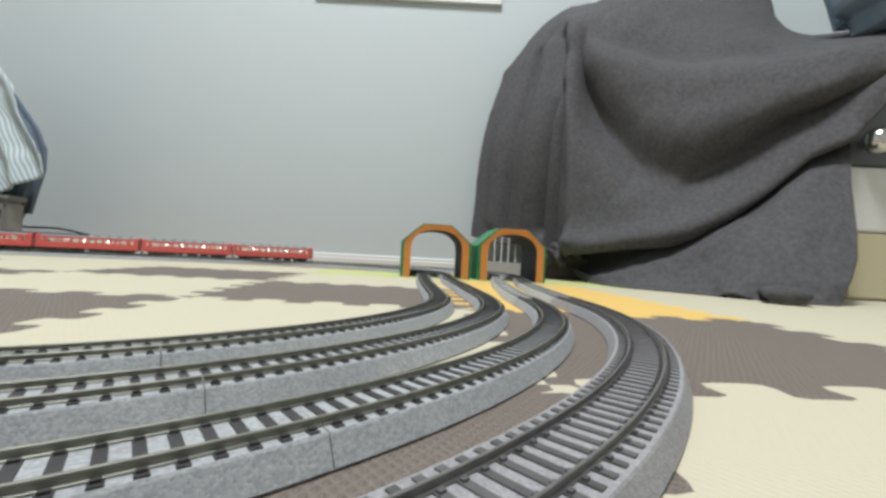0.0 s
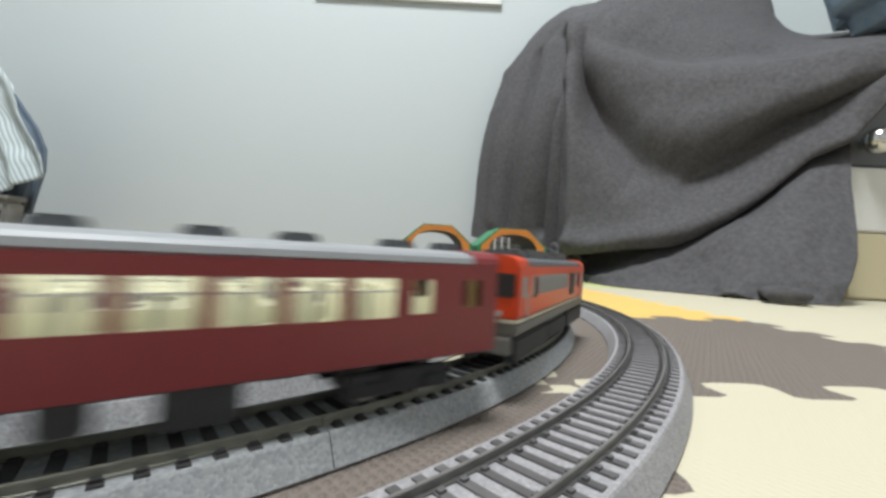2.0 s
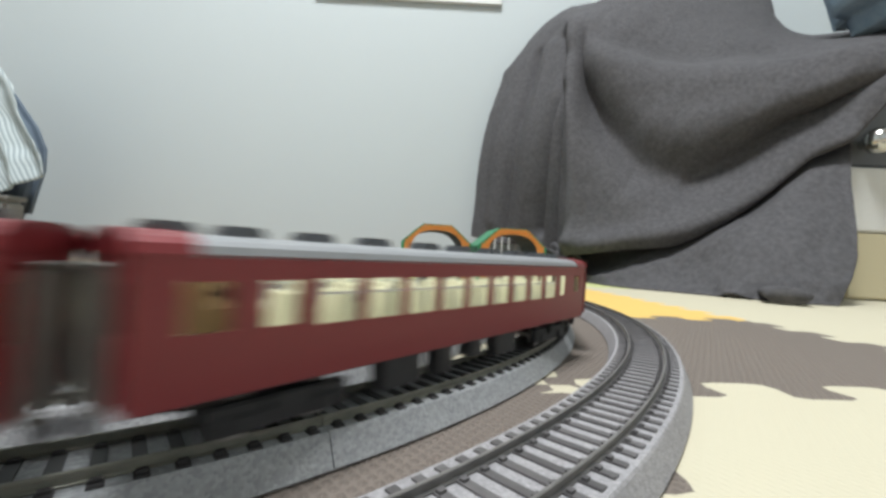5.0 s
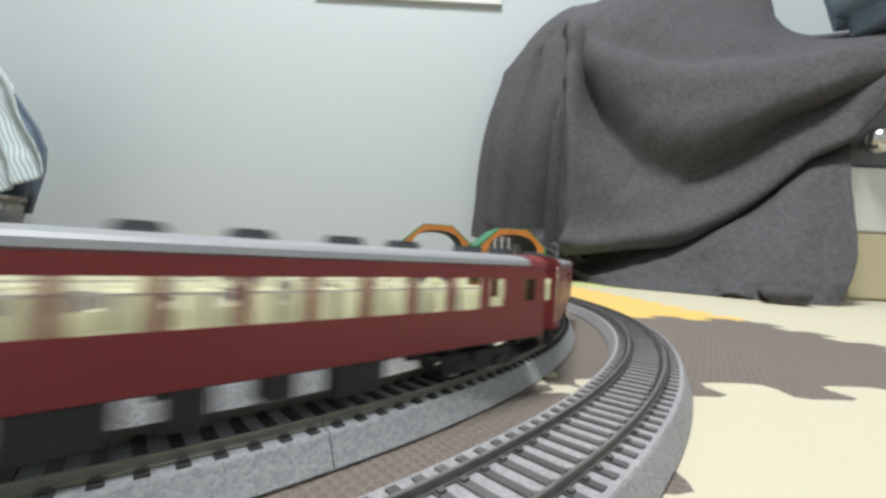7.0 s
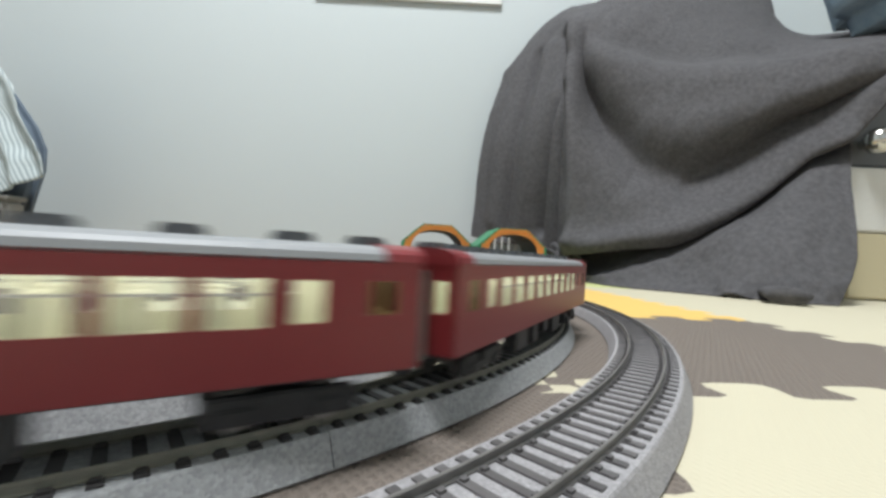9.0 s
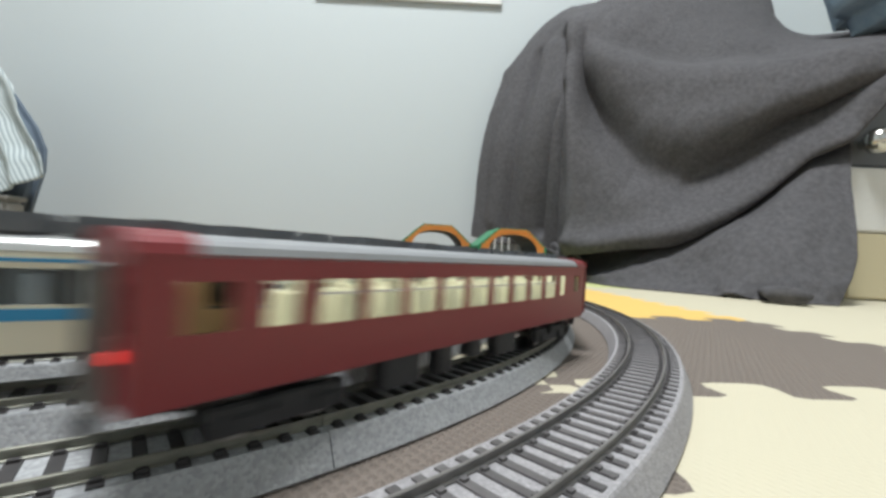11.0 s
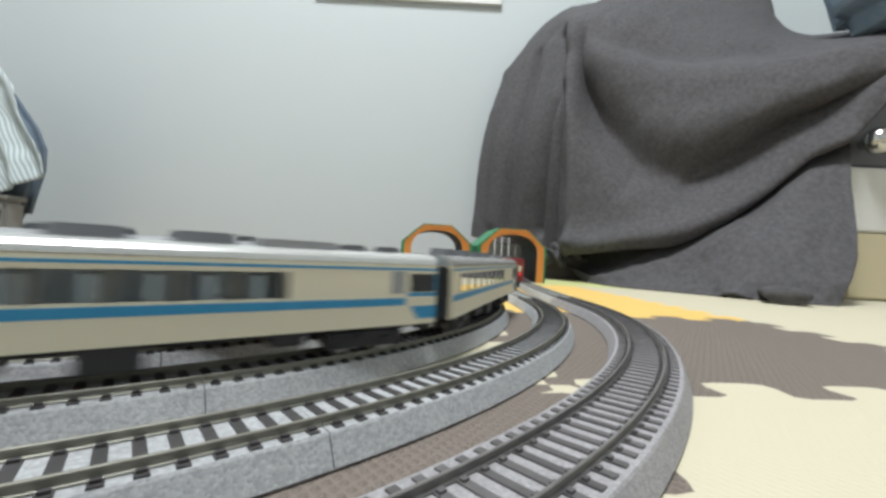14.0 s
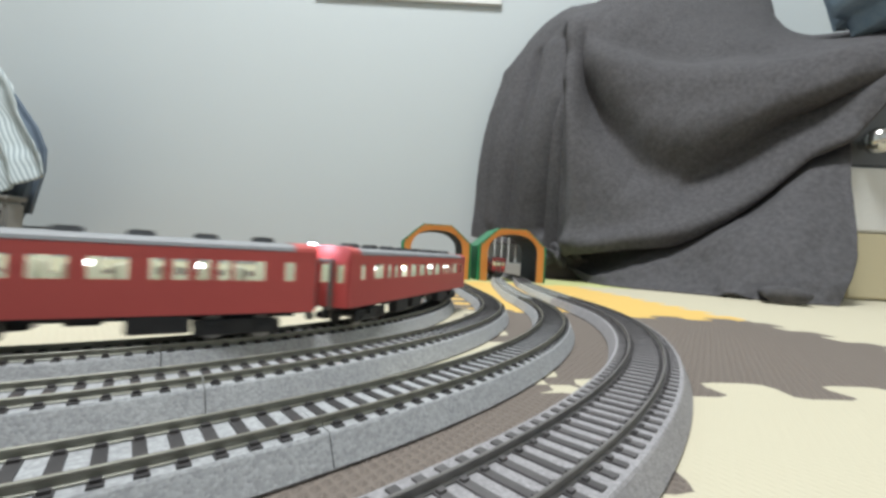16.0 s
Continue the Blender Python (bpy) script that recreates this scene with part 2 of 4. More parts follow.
def room():
    tagged(part("floor", boxes((X0 - 0.1, X1 + 0.1, Y0 - 0.1, WALL_Y + 0.1, FLOOR_Z - 0.1, FLOOR_Z)), FLOORWOOD), "light brown wooden floor under the play mats", "floor", kind="structure")
    tagged(part("wall_north", boxes((X0, X1, WALL_Y, WALL_Y + 0.1, FLOOR_Z, TOP)), WALL), "pale grey-blue papered bedroom wall", "wall", kind="structure")
    tagged(part("wall_south", boxes((X0, X1, Y0 - 0.1, Y0, FLOOR_Z, TOP)), WALL), "pale grey-blue papered bedroom wall", "wall", kind="structure")
    tagged(part("wall_west", boxes((X0 - 0.1, X0, Y0 - 0.1, WALL_Y + 0.1, FLOOR_Z, TOP)), WALL), "pale grey-blue papered bedroom wall", "wall", kind="structure")
    tagged(part("wall_east", boxes((X1, X1 + 0.1, Y0 - 0.1, WALL_Y + 0.1, FLOOR_Z, TOP)), WALL), "pale grey-blue papered bedroom wall", "wall", kind="structure")
    tagged(part("ceiling", boxes((X0 - 0.1, X1 + 0.1, Y0 - 0.1, WALL_Y + 0.1, TOP, TOP + 0.1)), WHITE), "plain white ceiling", "ceiling", kind="structure")
    bb = prism([(WALL_Y - 0.010, FLOOR_Z), (WALL_Y - 0.010, 0.013), (WALL_Y - 0.007, 0.015), (WALL_Y - 0.007, 0.021), (WALL_Y - 0.003, 0.024), (WALL_Y + 0.002, 0.024), (WALL_Y + 0.002, FLOOR_Z)], (X0, X1))
    tagged(part("baseboard", bb, WHITE), "white moulded baseboard along the wall", "baseboard", kind="structure")


# ---- foam play mats with jigsaw edges ----
MAT_YAW = 0.08
SEAM_X = [0.045 + 0.1795 * i for i in range(-6, 5)]
SEAM_X[6] = 0.038
SEAM_Y = [-0.345, -0.195, -0.033, 0.105, 0.252, 0.394, 0.540, 0.70]


def tooth_line(p0, p1, out, n, sign):
    """Points of a wavy jigsaw edge from p0 to p1, teeth out along 'out'."""
    p0, p1, out = np.array(p0), np.array(p1), np.array(out)
    res = []
    depth = 0.0062
    for i in range(n):
        a = p0 + (p1 - p0) * (i / n)
        d = (p1 - p0) / n
        for f, h in ((0.0, -1), (0.16, -1), (0.25, -0.75), (0.22, 0.3), (0.25, 0.85), (0.36, 1), (0.64, 1), (0.75, 0.85), (0.78, 0.3), (0.75, -0.75), (0.84, -1)):
            if (i == 0 and f < 0.2) or (i == n - 1 and f > 0.8):
                h = 0
            res.append(a + d * f + out * depth * h * sign)
    return res


def mats():
    m = Matrix.Rotation(MAT_YAW, 4, "Z")
    for i in range(len(SEAM_X) - 1):
        for j in range(len(SEAM_Y) - 1):
            x0, x1, y0, y1 = SEAM_X[i], SEAM_X[i + 1], SEAM_Y[j], SEAM_Y[j + 1]
            # column 6 starts at the seam 0.045, row 3 at the seam 0.105
            c, r = i - 6, j - 3
            dark = (c + r) % 2 == 0
            mat, word = (BROWN, "brown") if dark else (CREAM, "cream")
            if (c, r) == (0, 1):
                mat, word = YELLOW, "orange-yellow"
            elif r == 3 and (c == 0 or c >= -1 and dark):
                mat, word = LIME, "lime green"
            elif r >= 3:
                mat, word = CREAM, "cream"
            elif r == 2 and c >= 0:
                mat, word = (YELLOW, "orange-yellow") if c == 0 else (CREAM, "cream")
            elif r >= 1 and c >= 1:
                mat, word = CREAM, "cream"
            e = []
            e += tooth_line((x0, y0), (x1, y0), (0, 1), 5, 1)
            e += tooth_line((x1, y0), (x1, y1), (1, 0), 5, 1)
            e += [q for q in reversed(tooth_line((x0, y1), (x1, y1), (0, 1), 5, 1) + [np.array((x1, y1))])][:-1]
            e += [q for q in reversed(tooth_line((x0, y0), (x0, y1), (1, 0), 5, 1) + [np.array((x0, y1))])][:-1]
            bm = bmesh.new()
            keep, last = [], None
            for q in e:
                if last is None or np.linalg.norm(q - last) > 1e-5:
                    keep.append(q)
                    last = q
            top = [bm.verts.new((*q, 0.0)) for q in keep]
            low = [bm.verts.new((*q, -0.0115)) for q in keep]
            for tri in tessellate_polygon([[q.co for q in top]]):
                bm.faces.new([top[q] for q in tri])
            for k in range(len(keep)):
                bm.faces.new((top[k], low[k], low[(k + 1) % len(keep)], top[(k + 1) % len(keep)]))
            bmesh.ops.recalc_face_normals(bm, faces=bm.faces[:])
            ob = part("foam_mat", bm, mat)
            ob.matrix_world = m
            tagged(ob, f"{word} foam play mat tile with jigsaw edges", "play mat", "foam mat tiles", "structure")

# ---- track plan: four concentric loops, 9 mm gauge ----
CX, CY = -0.1965, 0.255
RADII = (0.1961, 0.2273, 0.2578, 0.2910)
RAIL_Z = 0.007
LEAD = (((-0.006, 0.32), (-0.014, 0.40), (-0.022, 0.50), (-0.025, 0.57)),
        ((0.026, 0.32), (0.018, 0.40), (0.009, 0.49), (0.007, 0.57)),
        ((0.060, 0.325), (0.063, 0.39), (0.068, 0.47), (0.078, 0.57), (0.083, 0.63), (0.083, 0.69), (0.068, 0.745), (0.03, 0.785)),
        ((0.0935, 0.32), (0.095, 0.39), (0.101, 0.49), (0.112, 0.57), (0.118, 0.63), (0.118, 0.70), (0.100, 0.77), (0.055, 0.818)))
BACK = ((-0.040, 0.640), (-0.085, 0.695), (-0.16, 0.728), (-0.26, 0.728), (-0.38, 0.695), (-0.50, 0.652),
        (-0.64, 0.60), (-0.81, 0.53), (-0.945, 0.425), (-0.99, 0.30), (-0.945, 0.165), (-0.82, 0.085),
        (-0.62, 0.060), (-0.42, 0.0589))
APART = (0.0, 0.033, 0.076, 0.109)


def track_path(k):
    """Dense closed centre line of loop k: front curve, tunnel, far side, return."""
    r = RADII[k]
    pts = [(CX + r * math.cos(a), CY + r * math.sin(a)) for a in np.radians(np.arange(-90, 0.1, 5))]
    pts += list(LEAD[k])
    back = np.array(BACK)
    way = np.gradient(back, axis=0)
    way /= np.linalg.norm(way, axis=1)[:, None]
    out = np.stack([way[:, 1], -way[:, 0]], 1)
    off = np.full(len(back), APART[k])
    off[-3:] = r - RADII[0]
    pts += [tuple(p) for p in back + out * off[:, None]][3 if k > 1 else 0:]
    p = np.array(pts)
    n = len(p)
    dense = []
    for i in range(n):
        a, b, c, d = p[i - 1], p[i], p[(i + 1) % n], p[(i + 2) % n]
        m = max(2, int(np.linalg.norm(c - b) / 0.004))
        for t in np.arange(m) / m:
            # centripetal-like tangents scaled by the neighbouring chord lengths
            l0, l1, l2 = (np.linalg.norm(b - a), np.linalg.norm(c - b), np.linalg.norm(d - c))
            tb = ((b - a) / l0 * l1 + (c - b) / l1 * l0) / (l0 + l1) * l1
            tc = ((c - b) / l1 * l2 + (d - c) / l2 * l1) / (l1 + l2) * l1
            dense.append((2 * t**3 - 3 * t**2 + 1) * b + (t**3 - 2 * t**2 + t) * tb + (3 * t**2 - 2 * t**3) * c + (t**3 - t**2) * tc)
    dense = np.array(dense + [dense[0]])
    s = np.concatenate([[0], np.cumsum(np.linalg.norm(np.diff(dense, axis=0), axis=1))])
    return s, dense


PATHS = [track_path(k) for k in range(4)]


def on_track(k, s):
    """The point on loop k at the way s along it."""
    ss, d = PATHS[k]
    s = s % ss[-1]
    return np.array((np.interp(s, ss, d[:, 0]), np.interp(s, ss, d[:, 1])))


def section_points(k, s0, s1, step=0.004):
    n = max(2, int(round((s1 - s0) / step)) + 1)
    return np.array([on_track(k, s) for s in np.linspace(s0, s1, n)])




def bed_section(low, top, z=0.0053):
    """Ballast shoulder: steep sides with a softened upper edge and a thin shadow gap below."""
    half = [(low - 0.0004, 0.0001), (low, 0.0006), (top + 0.0003, z - 0.0004), (top, z)]
    return [(-a, b) for a, b in half] + [(a, b) for a, b in reversed(half)]


def rail_section(c):
    half = [(0.00040, 0.0054), (0.00040, 0.0056), (0.00015, 0.0058), (0.00015, 0.0064), (0.00027, 0.0065), (0.00027, 0.0069), (0.00016, RAIL_Z)]
    return [(c - a, z) for a, z in half] + [(c + a, z) for a, z in reversed(half)]


def sleeper_mesh(width, along, mat):
    e = along / 2
    bm = boxes((-e, e, -width / 2, width / 2, 0.0045, 0.0056), *[(-e * 0.7, e * 0.7, y - 0.0004, y + 0.0004, 0.0055, 0.0060) for y in (-0.0059, -0.0038, 0.0038, 0.0059)])
    me = bpy.data.meshes.new("sleeper")
    bm.to_mesh(me)
    bm.free()
    me.materials.append(mat)
    return me


def tracks():
    # where the pieces of each loop meet, from the start of its front curve
    joints = (0.1359, 0.1615, 0.1937, 0.2700)
    for k in range(4):
        total = PATHS[k][0][-1]
        wide, long_ = (0.0166, 0.00150) if k == 3 else (0.0140, 0.0016)
        bed = bed_section(0.0113, 0.0091) if k == 3 else bed_section(0.0094, 0.0072)
        dark, light = sleeper_mesh(wide, long_, DUSTY_SLEEPER if k == 3 else SLEEPER), sleeper_mesh(wide, long_, PALE_GLARE_SLEEPER)
        step = 0.0040 if k < 3 else 0.0039
        j = joints[k] - 0.20
        cuts = [j + 0.2 * i for i in range(int(total / 0.2) + 1)]
        if total - 0.2 * (len(cuts) - 1) < 0.06:
            cuts.pop()
        cuts.append(j + total)
        cuts[2] += 0.045 if k == 2 else 0.04 if k == 3 else 0.0
        for a, b in zip(cuts, cuts[1:]):
            mid = on_track(k, (a + b) / 2)
            thing = empty("track_section", Matrix.Translation((mid[0], mid[1], 0)))
            tagged(thing, "model railway track section on grey ballast roadbed, lying on foam mats", "model track", "track sections of the loops")
            pts = section_points(k, a + 0.00004, b - 0.00004) - mid
            near = (b > 0.05 and a < RADII[k] * 1.57 + 0.1)
            # stretch of the two outer loops whose colours carry the rail glare
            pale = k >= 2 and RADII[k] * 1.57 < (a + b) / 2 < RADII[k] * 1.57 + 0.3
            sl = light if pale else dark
            part("roadbed", sweep(bed, pts), PALE_GLARE_BALLAST if pale else LILAC_BALLAST if k == 3 else BALLAST, thing)
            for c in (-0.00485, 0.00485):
                part("rail", sweep(rail_section(c), pts), PALE_GLARE_RAIL if pale else DULL_RAIL if k == 3 else RAIL, thing, "nickel silver rail")
            n = int(round((b - a) / step))
            loose = bmesh.new()
            for i in range(n):
                s = a + (i + 0.5) * (b - a) / n
                p, q = on_track(k, s) - mid, on_track(k, s + 0.002) - on_track(k, s - 0.002)
                m = Matrix.Translation((p[0], p[1], 0)) @ Matrix.Rotation(math.atan2(q[1], q[0]), 4, "Z")
                if near and -0.02 < s < RADII[k] * 1.57 + 0.02:
                    ob = new("sleeper", sl)
                    ob.parent = thing
                    ob.matrix_local = m
                else:
                    loose.from_mesh(sl)
                    loose.verts.ensure_lookup_table()
                    bmesh.ops.transform(loose, matrix=m, verts=loose.verts[-40:])
            if len(loose.verts):
                tagged(part("sleeper_rest", loose, PALE_GLARE_SLEEPER if pale else DUSTY_SLEEPER if k == 3 else SLEEPER, thing), kind="stuff")
            else:
                loose.free()


# ---- rolling stock; x is the way ahead, z = 0 the rail head ----
def bogie(parent, x, wheel_r=0.0029):
    b = part("bogie", boxes((x - 0.004, x + 0.004, -0.0051, 0.0051, 0.003, 0.0074), bevel=0.0003), UNDER, parent)
    for sy in (-1, 1):
        spec = [(x - 0.0105, x + 0.0105, 0.0052, 0.0070, 0.0014, 0.0054), (x - 0.0080, x - 0.0042, 0.0052, 0.0076, 0.0016, 0.0040), (x + 0.0042, x + 0.0080, 0.0052, 0.0076, 0.0016, 0.0040), (x - 0.003, x + 0.003, 0.0052, 0.0080, 0.0036, 0.0058)]
        part("side_frame", boxes(*[(q[0], q[1], *sorted((sy * q[2], sy * q[3])), q[4], q[5]) for q in spec], bevel=0.0003), UNDER, b)
    for dx in (-0.006, 0.006):
        bm = bmesh.new()
        for y0, y1, r in ((-0.0051, -0.0040, wheel_r), (0.0040, 0.0051, wheel_r), (-0.0040, -0.0036, wheel_r + 0.0004), (0.0036, 0.0040, wheel_r + 0.0004), (-0.0040, 0.0040, 0.0007)):
            c = bmesh.new()
            bmesh.ops.create_cone(c, cap_ends=True, segments=14, radius1=r, radius2=r, depth=y1 - y0)
            bmesh.ops.rotate(c, verts=c.verts[:], matrix=Matrix.Rotation(radians(90), 3, "X"))
            bmesh.ops.translate(c, verts=c.verts[:], vec=(x + dx, (y0 + y1) / 2, wheel_r))
            me = bpy.data.meshes.new("tmp")
            c.to_mesh(me)
            c.free()
            bm.from_mesh(me)
            bpy.data.meshes.remove(me)
        part("wheelset", bm, STEEL, b)


def roof_outline(w, z0, z1, n=10):
    """Half-oval roof: shoulders tight, crown flat."""
    pts = [(-w, z0 - 0.0004)]
    for i in range(n + 1):
        a = math.pi * (1 - i / n)
        pts.append((w * math.copysign(abs(math.cos(a)) ** 0.6, math.cos(a)), z0 + (z1 - z0) * math.sin(a) ** 0.75))
    return pts + [(w, z0 - 0.0004)]


def side_wall(w, sy, x0, x1, z0, z1, wins, t=0.0003):
    """Boxes of a car side with openings wins = [(xa, xb, za, zb)], all of one height band."""
    za, zb = min(q[2] for q in wins), max(q[3] for q in wins)
    y0, y1 = (w - t, w) if sy > 0 else (-w, -w + t)
    out = [(x0, x1, y0, y1, z0, za), (x0, x1, y0, y1, zb, z1)]
    xs = x0
    for a, b, c, d in sorted(wins):
        out.append((xs, a, y0, y1, za, zb))
        if c > za + 1e-5:
            out.append((a, b, y0, y1, za, c))
        if d < zb - 1e-5:
            out.append((a, b, y0, y1, d, zb))
        xs = b
    out.append((xs, x1, y0, y1, za, zb))
    return out


def pane_sheet(a, b, y, c, d):
    """One thin glazing sheet with cut corners."""
    bm = bmesh.new()
    k = 0.0003
    bm.faces.new([bm.verts.new((x, y, z)) for x, z in ((a + k, c), (b - k, c), (b, c + k), (b, d - k), (b - k, d), (a + k, d), (a, d - k), (a, c + k))])
    return bm


def coach(name, label, length, paint, wins, roof_mat, vents, interior, pane, group, glow=True, ends="gangway", stripes=(), cab=(), tail=False, w=0.0093, z0=0.0074, ze=0.0242, zr=0.0266,
          head=False, sparks=False, bellows=False, emblem=None, seat_top=0.0192):
    """A passenger car as an Empty with its parts; wins are given for both sides."""
    h = length / 2
    car = empty(name)
    tagged(car, label, "model train car", group)
    for sy in (-1, 1):
        wall = part("side_wall", boxes(*side_wall(w, sy, -h, h, z0, ze, wins)), paint, car)
        part("inner_lining", boxes(*side_wall(w - 0.00034, sy, -h + 0.001, h - 0.001, z0 + 0.0006, ze - 0.0003, wins, 0.0001)), interior, wall)
    for sx in (-1, 1):
        x0, x1 = (h - 0.0008, h) if sx > 0 else (-h, -h + 0.0008)
        zc, zd = 0.0150, 0.0208
        yw = w - 0.0006
        if ends == "gangway":
            op = [(-0.0072, -0.0042), (-0.0018, 0.0018), (0.0042, 0.0072)]
        else:
            op = [(-0.0078, -0.0006), (0.0006, 0.0078)]
        spec = [(x0, x1, -yw, yw, z0, zc), (x0, x1, -yw, yw, zd, ze)]
        ys = -yw
        for a, b in op:
            spec.append((x0, x1, ys, a, zc, zd))
            ys = b
        spec.append((x0, x1, ys, yw, zc, zd))
        e = part("end_wall", boxes(*spec), paint, car)
        xi = (x0 - 0.0003, x0) if sx > 0 else (x1, x1 + 0.0003)
        part("end_lining", boxes(*[(xi[0], xi[1], q[2], q[3], max(q[4], z0 + 0.0008), min(q[5], ze - 0.0006)) for q in spec]), interior, e)
        for a, b in op:
            p = part("end_window", boxes((x0 + 0.0002, x1 - 0.0002, a, b, zc, zd)), pane, e)
            p.visible_shadow = False
        xo = h if sx > 0 else -h
        if ends == "gangway":
            fr = [(min(xo, xo + sx * 0.0016), max(xo, xo + sx * 0.0016), -0.0034, -0.0024, 0.0062, 0.0226), (min(xo, xo + sx * 0.0016), max(xo, xo + sx * 0.0016), 0.0024, 0.0034, 0.0062, 0.0226),
                  (min(xo, xo + sx * 0.0016), max(xo, xo + sx * 0.0016), -0.0034, 0.0034, 0.0216, 0.0226)]
            part("gangway", boxes(*fr, bevel=0.0002), GANGWAY, car)
        part("coupler", boxes((min(xo, xo + sx * 0.0020), max(xo, xo + sx * 0.0020), -0.0014, 0.0014, 0.0036, 0.0056), bevel=0.0003), UNDER, car)
        if tail and sx < 0:
            for y in (-0.0058, 0.0058):
                part("tail_lamp", boxes((min(xo, xo + sx * 0.0006), max(xo, xo + sx * 0.0006), y - 0.0008, y + 0.0008, 0.0122, 0.0138), bevel=0.0004), TAIL, car, "lit red tail lamp")
    part("roof", prism(roof_outline(w, ze, zr), (-h, -h + 0.0002, h - 0.0002, h)), roof_mat, car)
    if name != "express_car":
        for sx in (-1, 1):
            a, b = sorted((sx * (h - 0.0062), sx * (h + 0.0002)))
            part("roof_end", prism(roof_outline(w + 0.0002, ze, zr + 0.0003), (a, b)), paint, car, "rounded roof end in the body colour")
    if emblem is not None:
        part("emblem", boxes((emblem, emblem + 0.0022, -w - 0.0001, -w, 0.0106, 0.0128), (emblem + 0.0027, emblem + 0.0050, -w - 0.0001, -w, 0.0106, 0.0128)), PALELINE, car, "white emblem shape")
    for a, b, c, d in wins:
        for sy in (-1, 1):
            p = part("window", pane_sheet(a, b, sy * (w - 0.0001), c, d), AMBERPANE if name == "passenger_coach" and (a < -0.0525 or a > 0.055 or c > 0.0165) else pane, car)
            p.visible_shadow = False
            if b - a > 0.0055 and name == "passenger_coach":
                part("mullion", boxes((a, b, min(sy * (w - 0.0003), sy * w), max(sy * (w - 0.0003), sy * w), d - 0.0023, d - 0.00195)), SILVER, p)
    if name == "express_car":
        xs = sorted(a for a, b, c, d in wins if b - a > 0.0060)
        for x in xs + [xs[-1] + 0.0100]:
            for sy in (-1, 1):
                y0, y1 = sorted((sy * w, sy * (w + 0.00012)))
                part("window_post", boxes((x - 0.0012, x - 0.0001, y0, y1, 0.0143, 0.0202)), UNDER, car)
    part("floor_pan", boxes((-h + 0.001, h - 0.001, -w + 0.0008, w - 0.0008, z0 - 0.0004, z0 + 0.0010)), UNDER, car)
    seats = []
    n = int((length - 0.03) / 0.0085)
    for i in range(n):
        x = -h + 0.015 + (i + 0.5) * (length - 0.03) / n
        for y0, y1 in ((-0.0084, -0.0022), (0.0022, 0.0084)):
            seats.append((x - 0.0007, x + 0.0007, y0, y1, z0 + 0.0015, seat_top))
            seats.append((x - 0.0030, x + 0.0030, y0, y1, z0 + 0.0015, 0.0120))
    seats.append((-h + 0.002, h - 0.002, -w + 0.0009, w - 0.0009, z0 + 0.0011, z0 + 0.0016))
    if name == "express_car":
        seats.append((-h + 0.012, h - 0.012, -0.0004, 0.0004, z0 + 0.0017, 0.0196))
    part("seats", boxes(*seats), interior, car)
    if glow:
        part("ceiling_strip", boxes((-h + 0.002, h - 0.002, -0.0060, 0.0060, ze - 0.0012, ze - 0.0006)), BRIGHTSTRIP if sparks else GLOW, car, "lit interior strip light")
    if sparks:
        for x in (-0.045, -0.020, 0.012, 0.034):
            part("interior_lamp", boxes((x - 0.0011, x + 0.0011, -w + 0.0015, -w + 0.0032, 0.0190, 0.0202), bevel=0.0003), SPARK, car, "bright white interior lamp")
    for kind, x, y in vents:
        if kind == "flat":
            v = boxes((x - 0.0029, x + 0.0029, y - 0.0024, y + 0.0024, zr - 0.0006, zr + 0.0014), bevel=0.0005)
            part("roof_vent", v, ROOFDARK, car)
        elif kind == "round":
            bm = tube(0.0054, zr - 0.0008, zr + 0.0022, n=20, taper=0.84)
            bmesh.ops.scale(bm, vec=(1.25, 0.85, 1), verts=bm.verts[:])
            bmesh.ops.translate(bm, vec=(x, y, 0), verts=bm.verts[:])
            part("roof_fan", bm, ROOFDARK, car)
        elif kind == "unit":
            part("roof_unit", boxes((x - 0.020, x + 0.020, -0.0070, 0.0070, zr - 0.001, zr + 0.0034), bevel=0.0012), ROOFDARK, car)
        elif kind == "pale":
            part("roof_unit", boxes((x - 0.009, x + 0.009, -0.0055, 0.0055, zr - 0.001, zr + 0.0016), bevel=0.0007), ROOFGREY, car)
    for a, b, mat in stripes:
        for sy in (-1, 1):
            y0, y1 = sorted((sy * w, sy * (w + 0.00012)))
            part("stripe", boxes((-h + (0.0100 if cab and a < 0.015 else 0.0), h, y0, y1, a, b)), mat, car)
    part("centre_sill", boxes((-h + 0.030, h - 0.030, -0.0045, 0.0045, z0 - 0.0014, z0), (-h + 0.004, h - 0.004, -0.0020, 0.0020, z0 - 0.0022, z0)), UNDER, car)
    boxes_under = []
    rnd = random.Random(len(wins) * 7 + int(length * 1e4))
    x = -h + 0.036
    while x < h - 0.040:
        l = rnd.uniform(0.007, 0.016)
        for sy in (-1, 1):
            if rnd.random() < 0.70:
                y0, y1 = sorted((sy * 0.0052, sy * 0.0086))
                boxes_under.append((x, x + l * rnd.uniform(0.6, 1.0), y0, y1, rnd.uniform(0.0016, 0.0040), z0))
        x += l + 0.003
    for bx in boxes_under:
        part("equipment_box", boxes(bx, bevel=0.0003), UNDER, car)
    for x in (-h + 0.0195, h - 0.0195):
        bogie(car, x)
    if bellows:
        part("gangway_bellows", boxes((h, h + 0.0011, -0.0070, 0.0080, 0.0068, 0.0222), bevel=0.0005), UNDER, car, "black folded gangway bellows")
    for sx in cab:
        # sloped blue and dark cab nose
        xo = sx * h
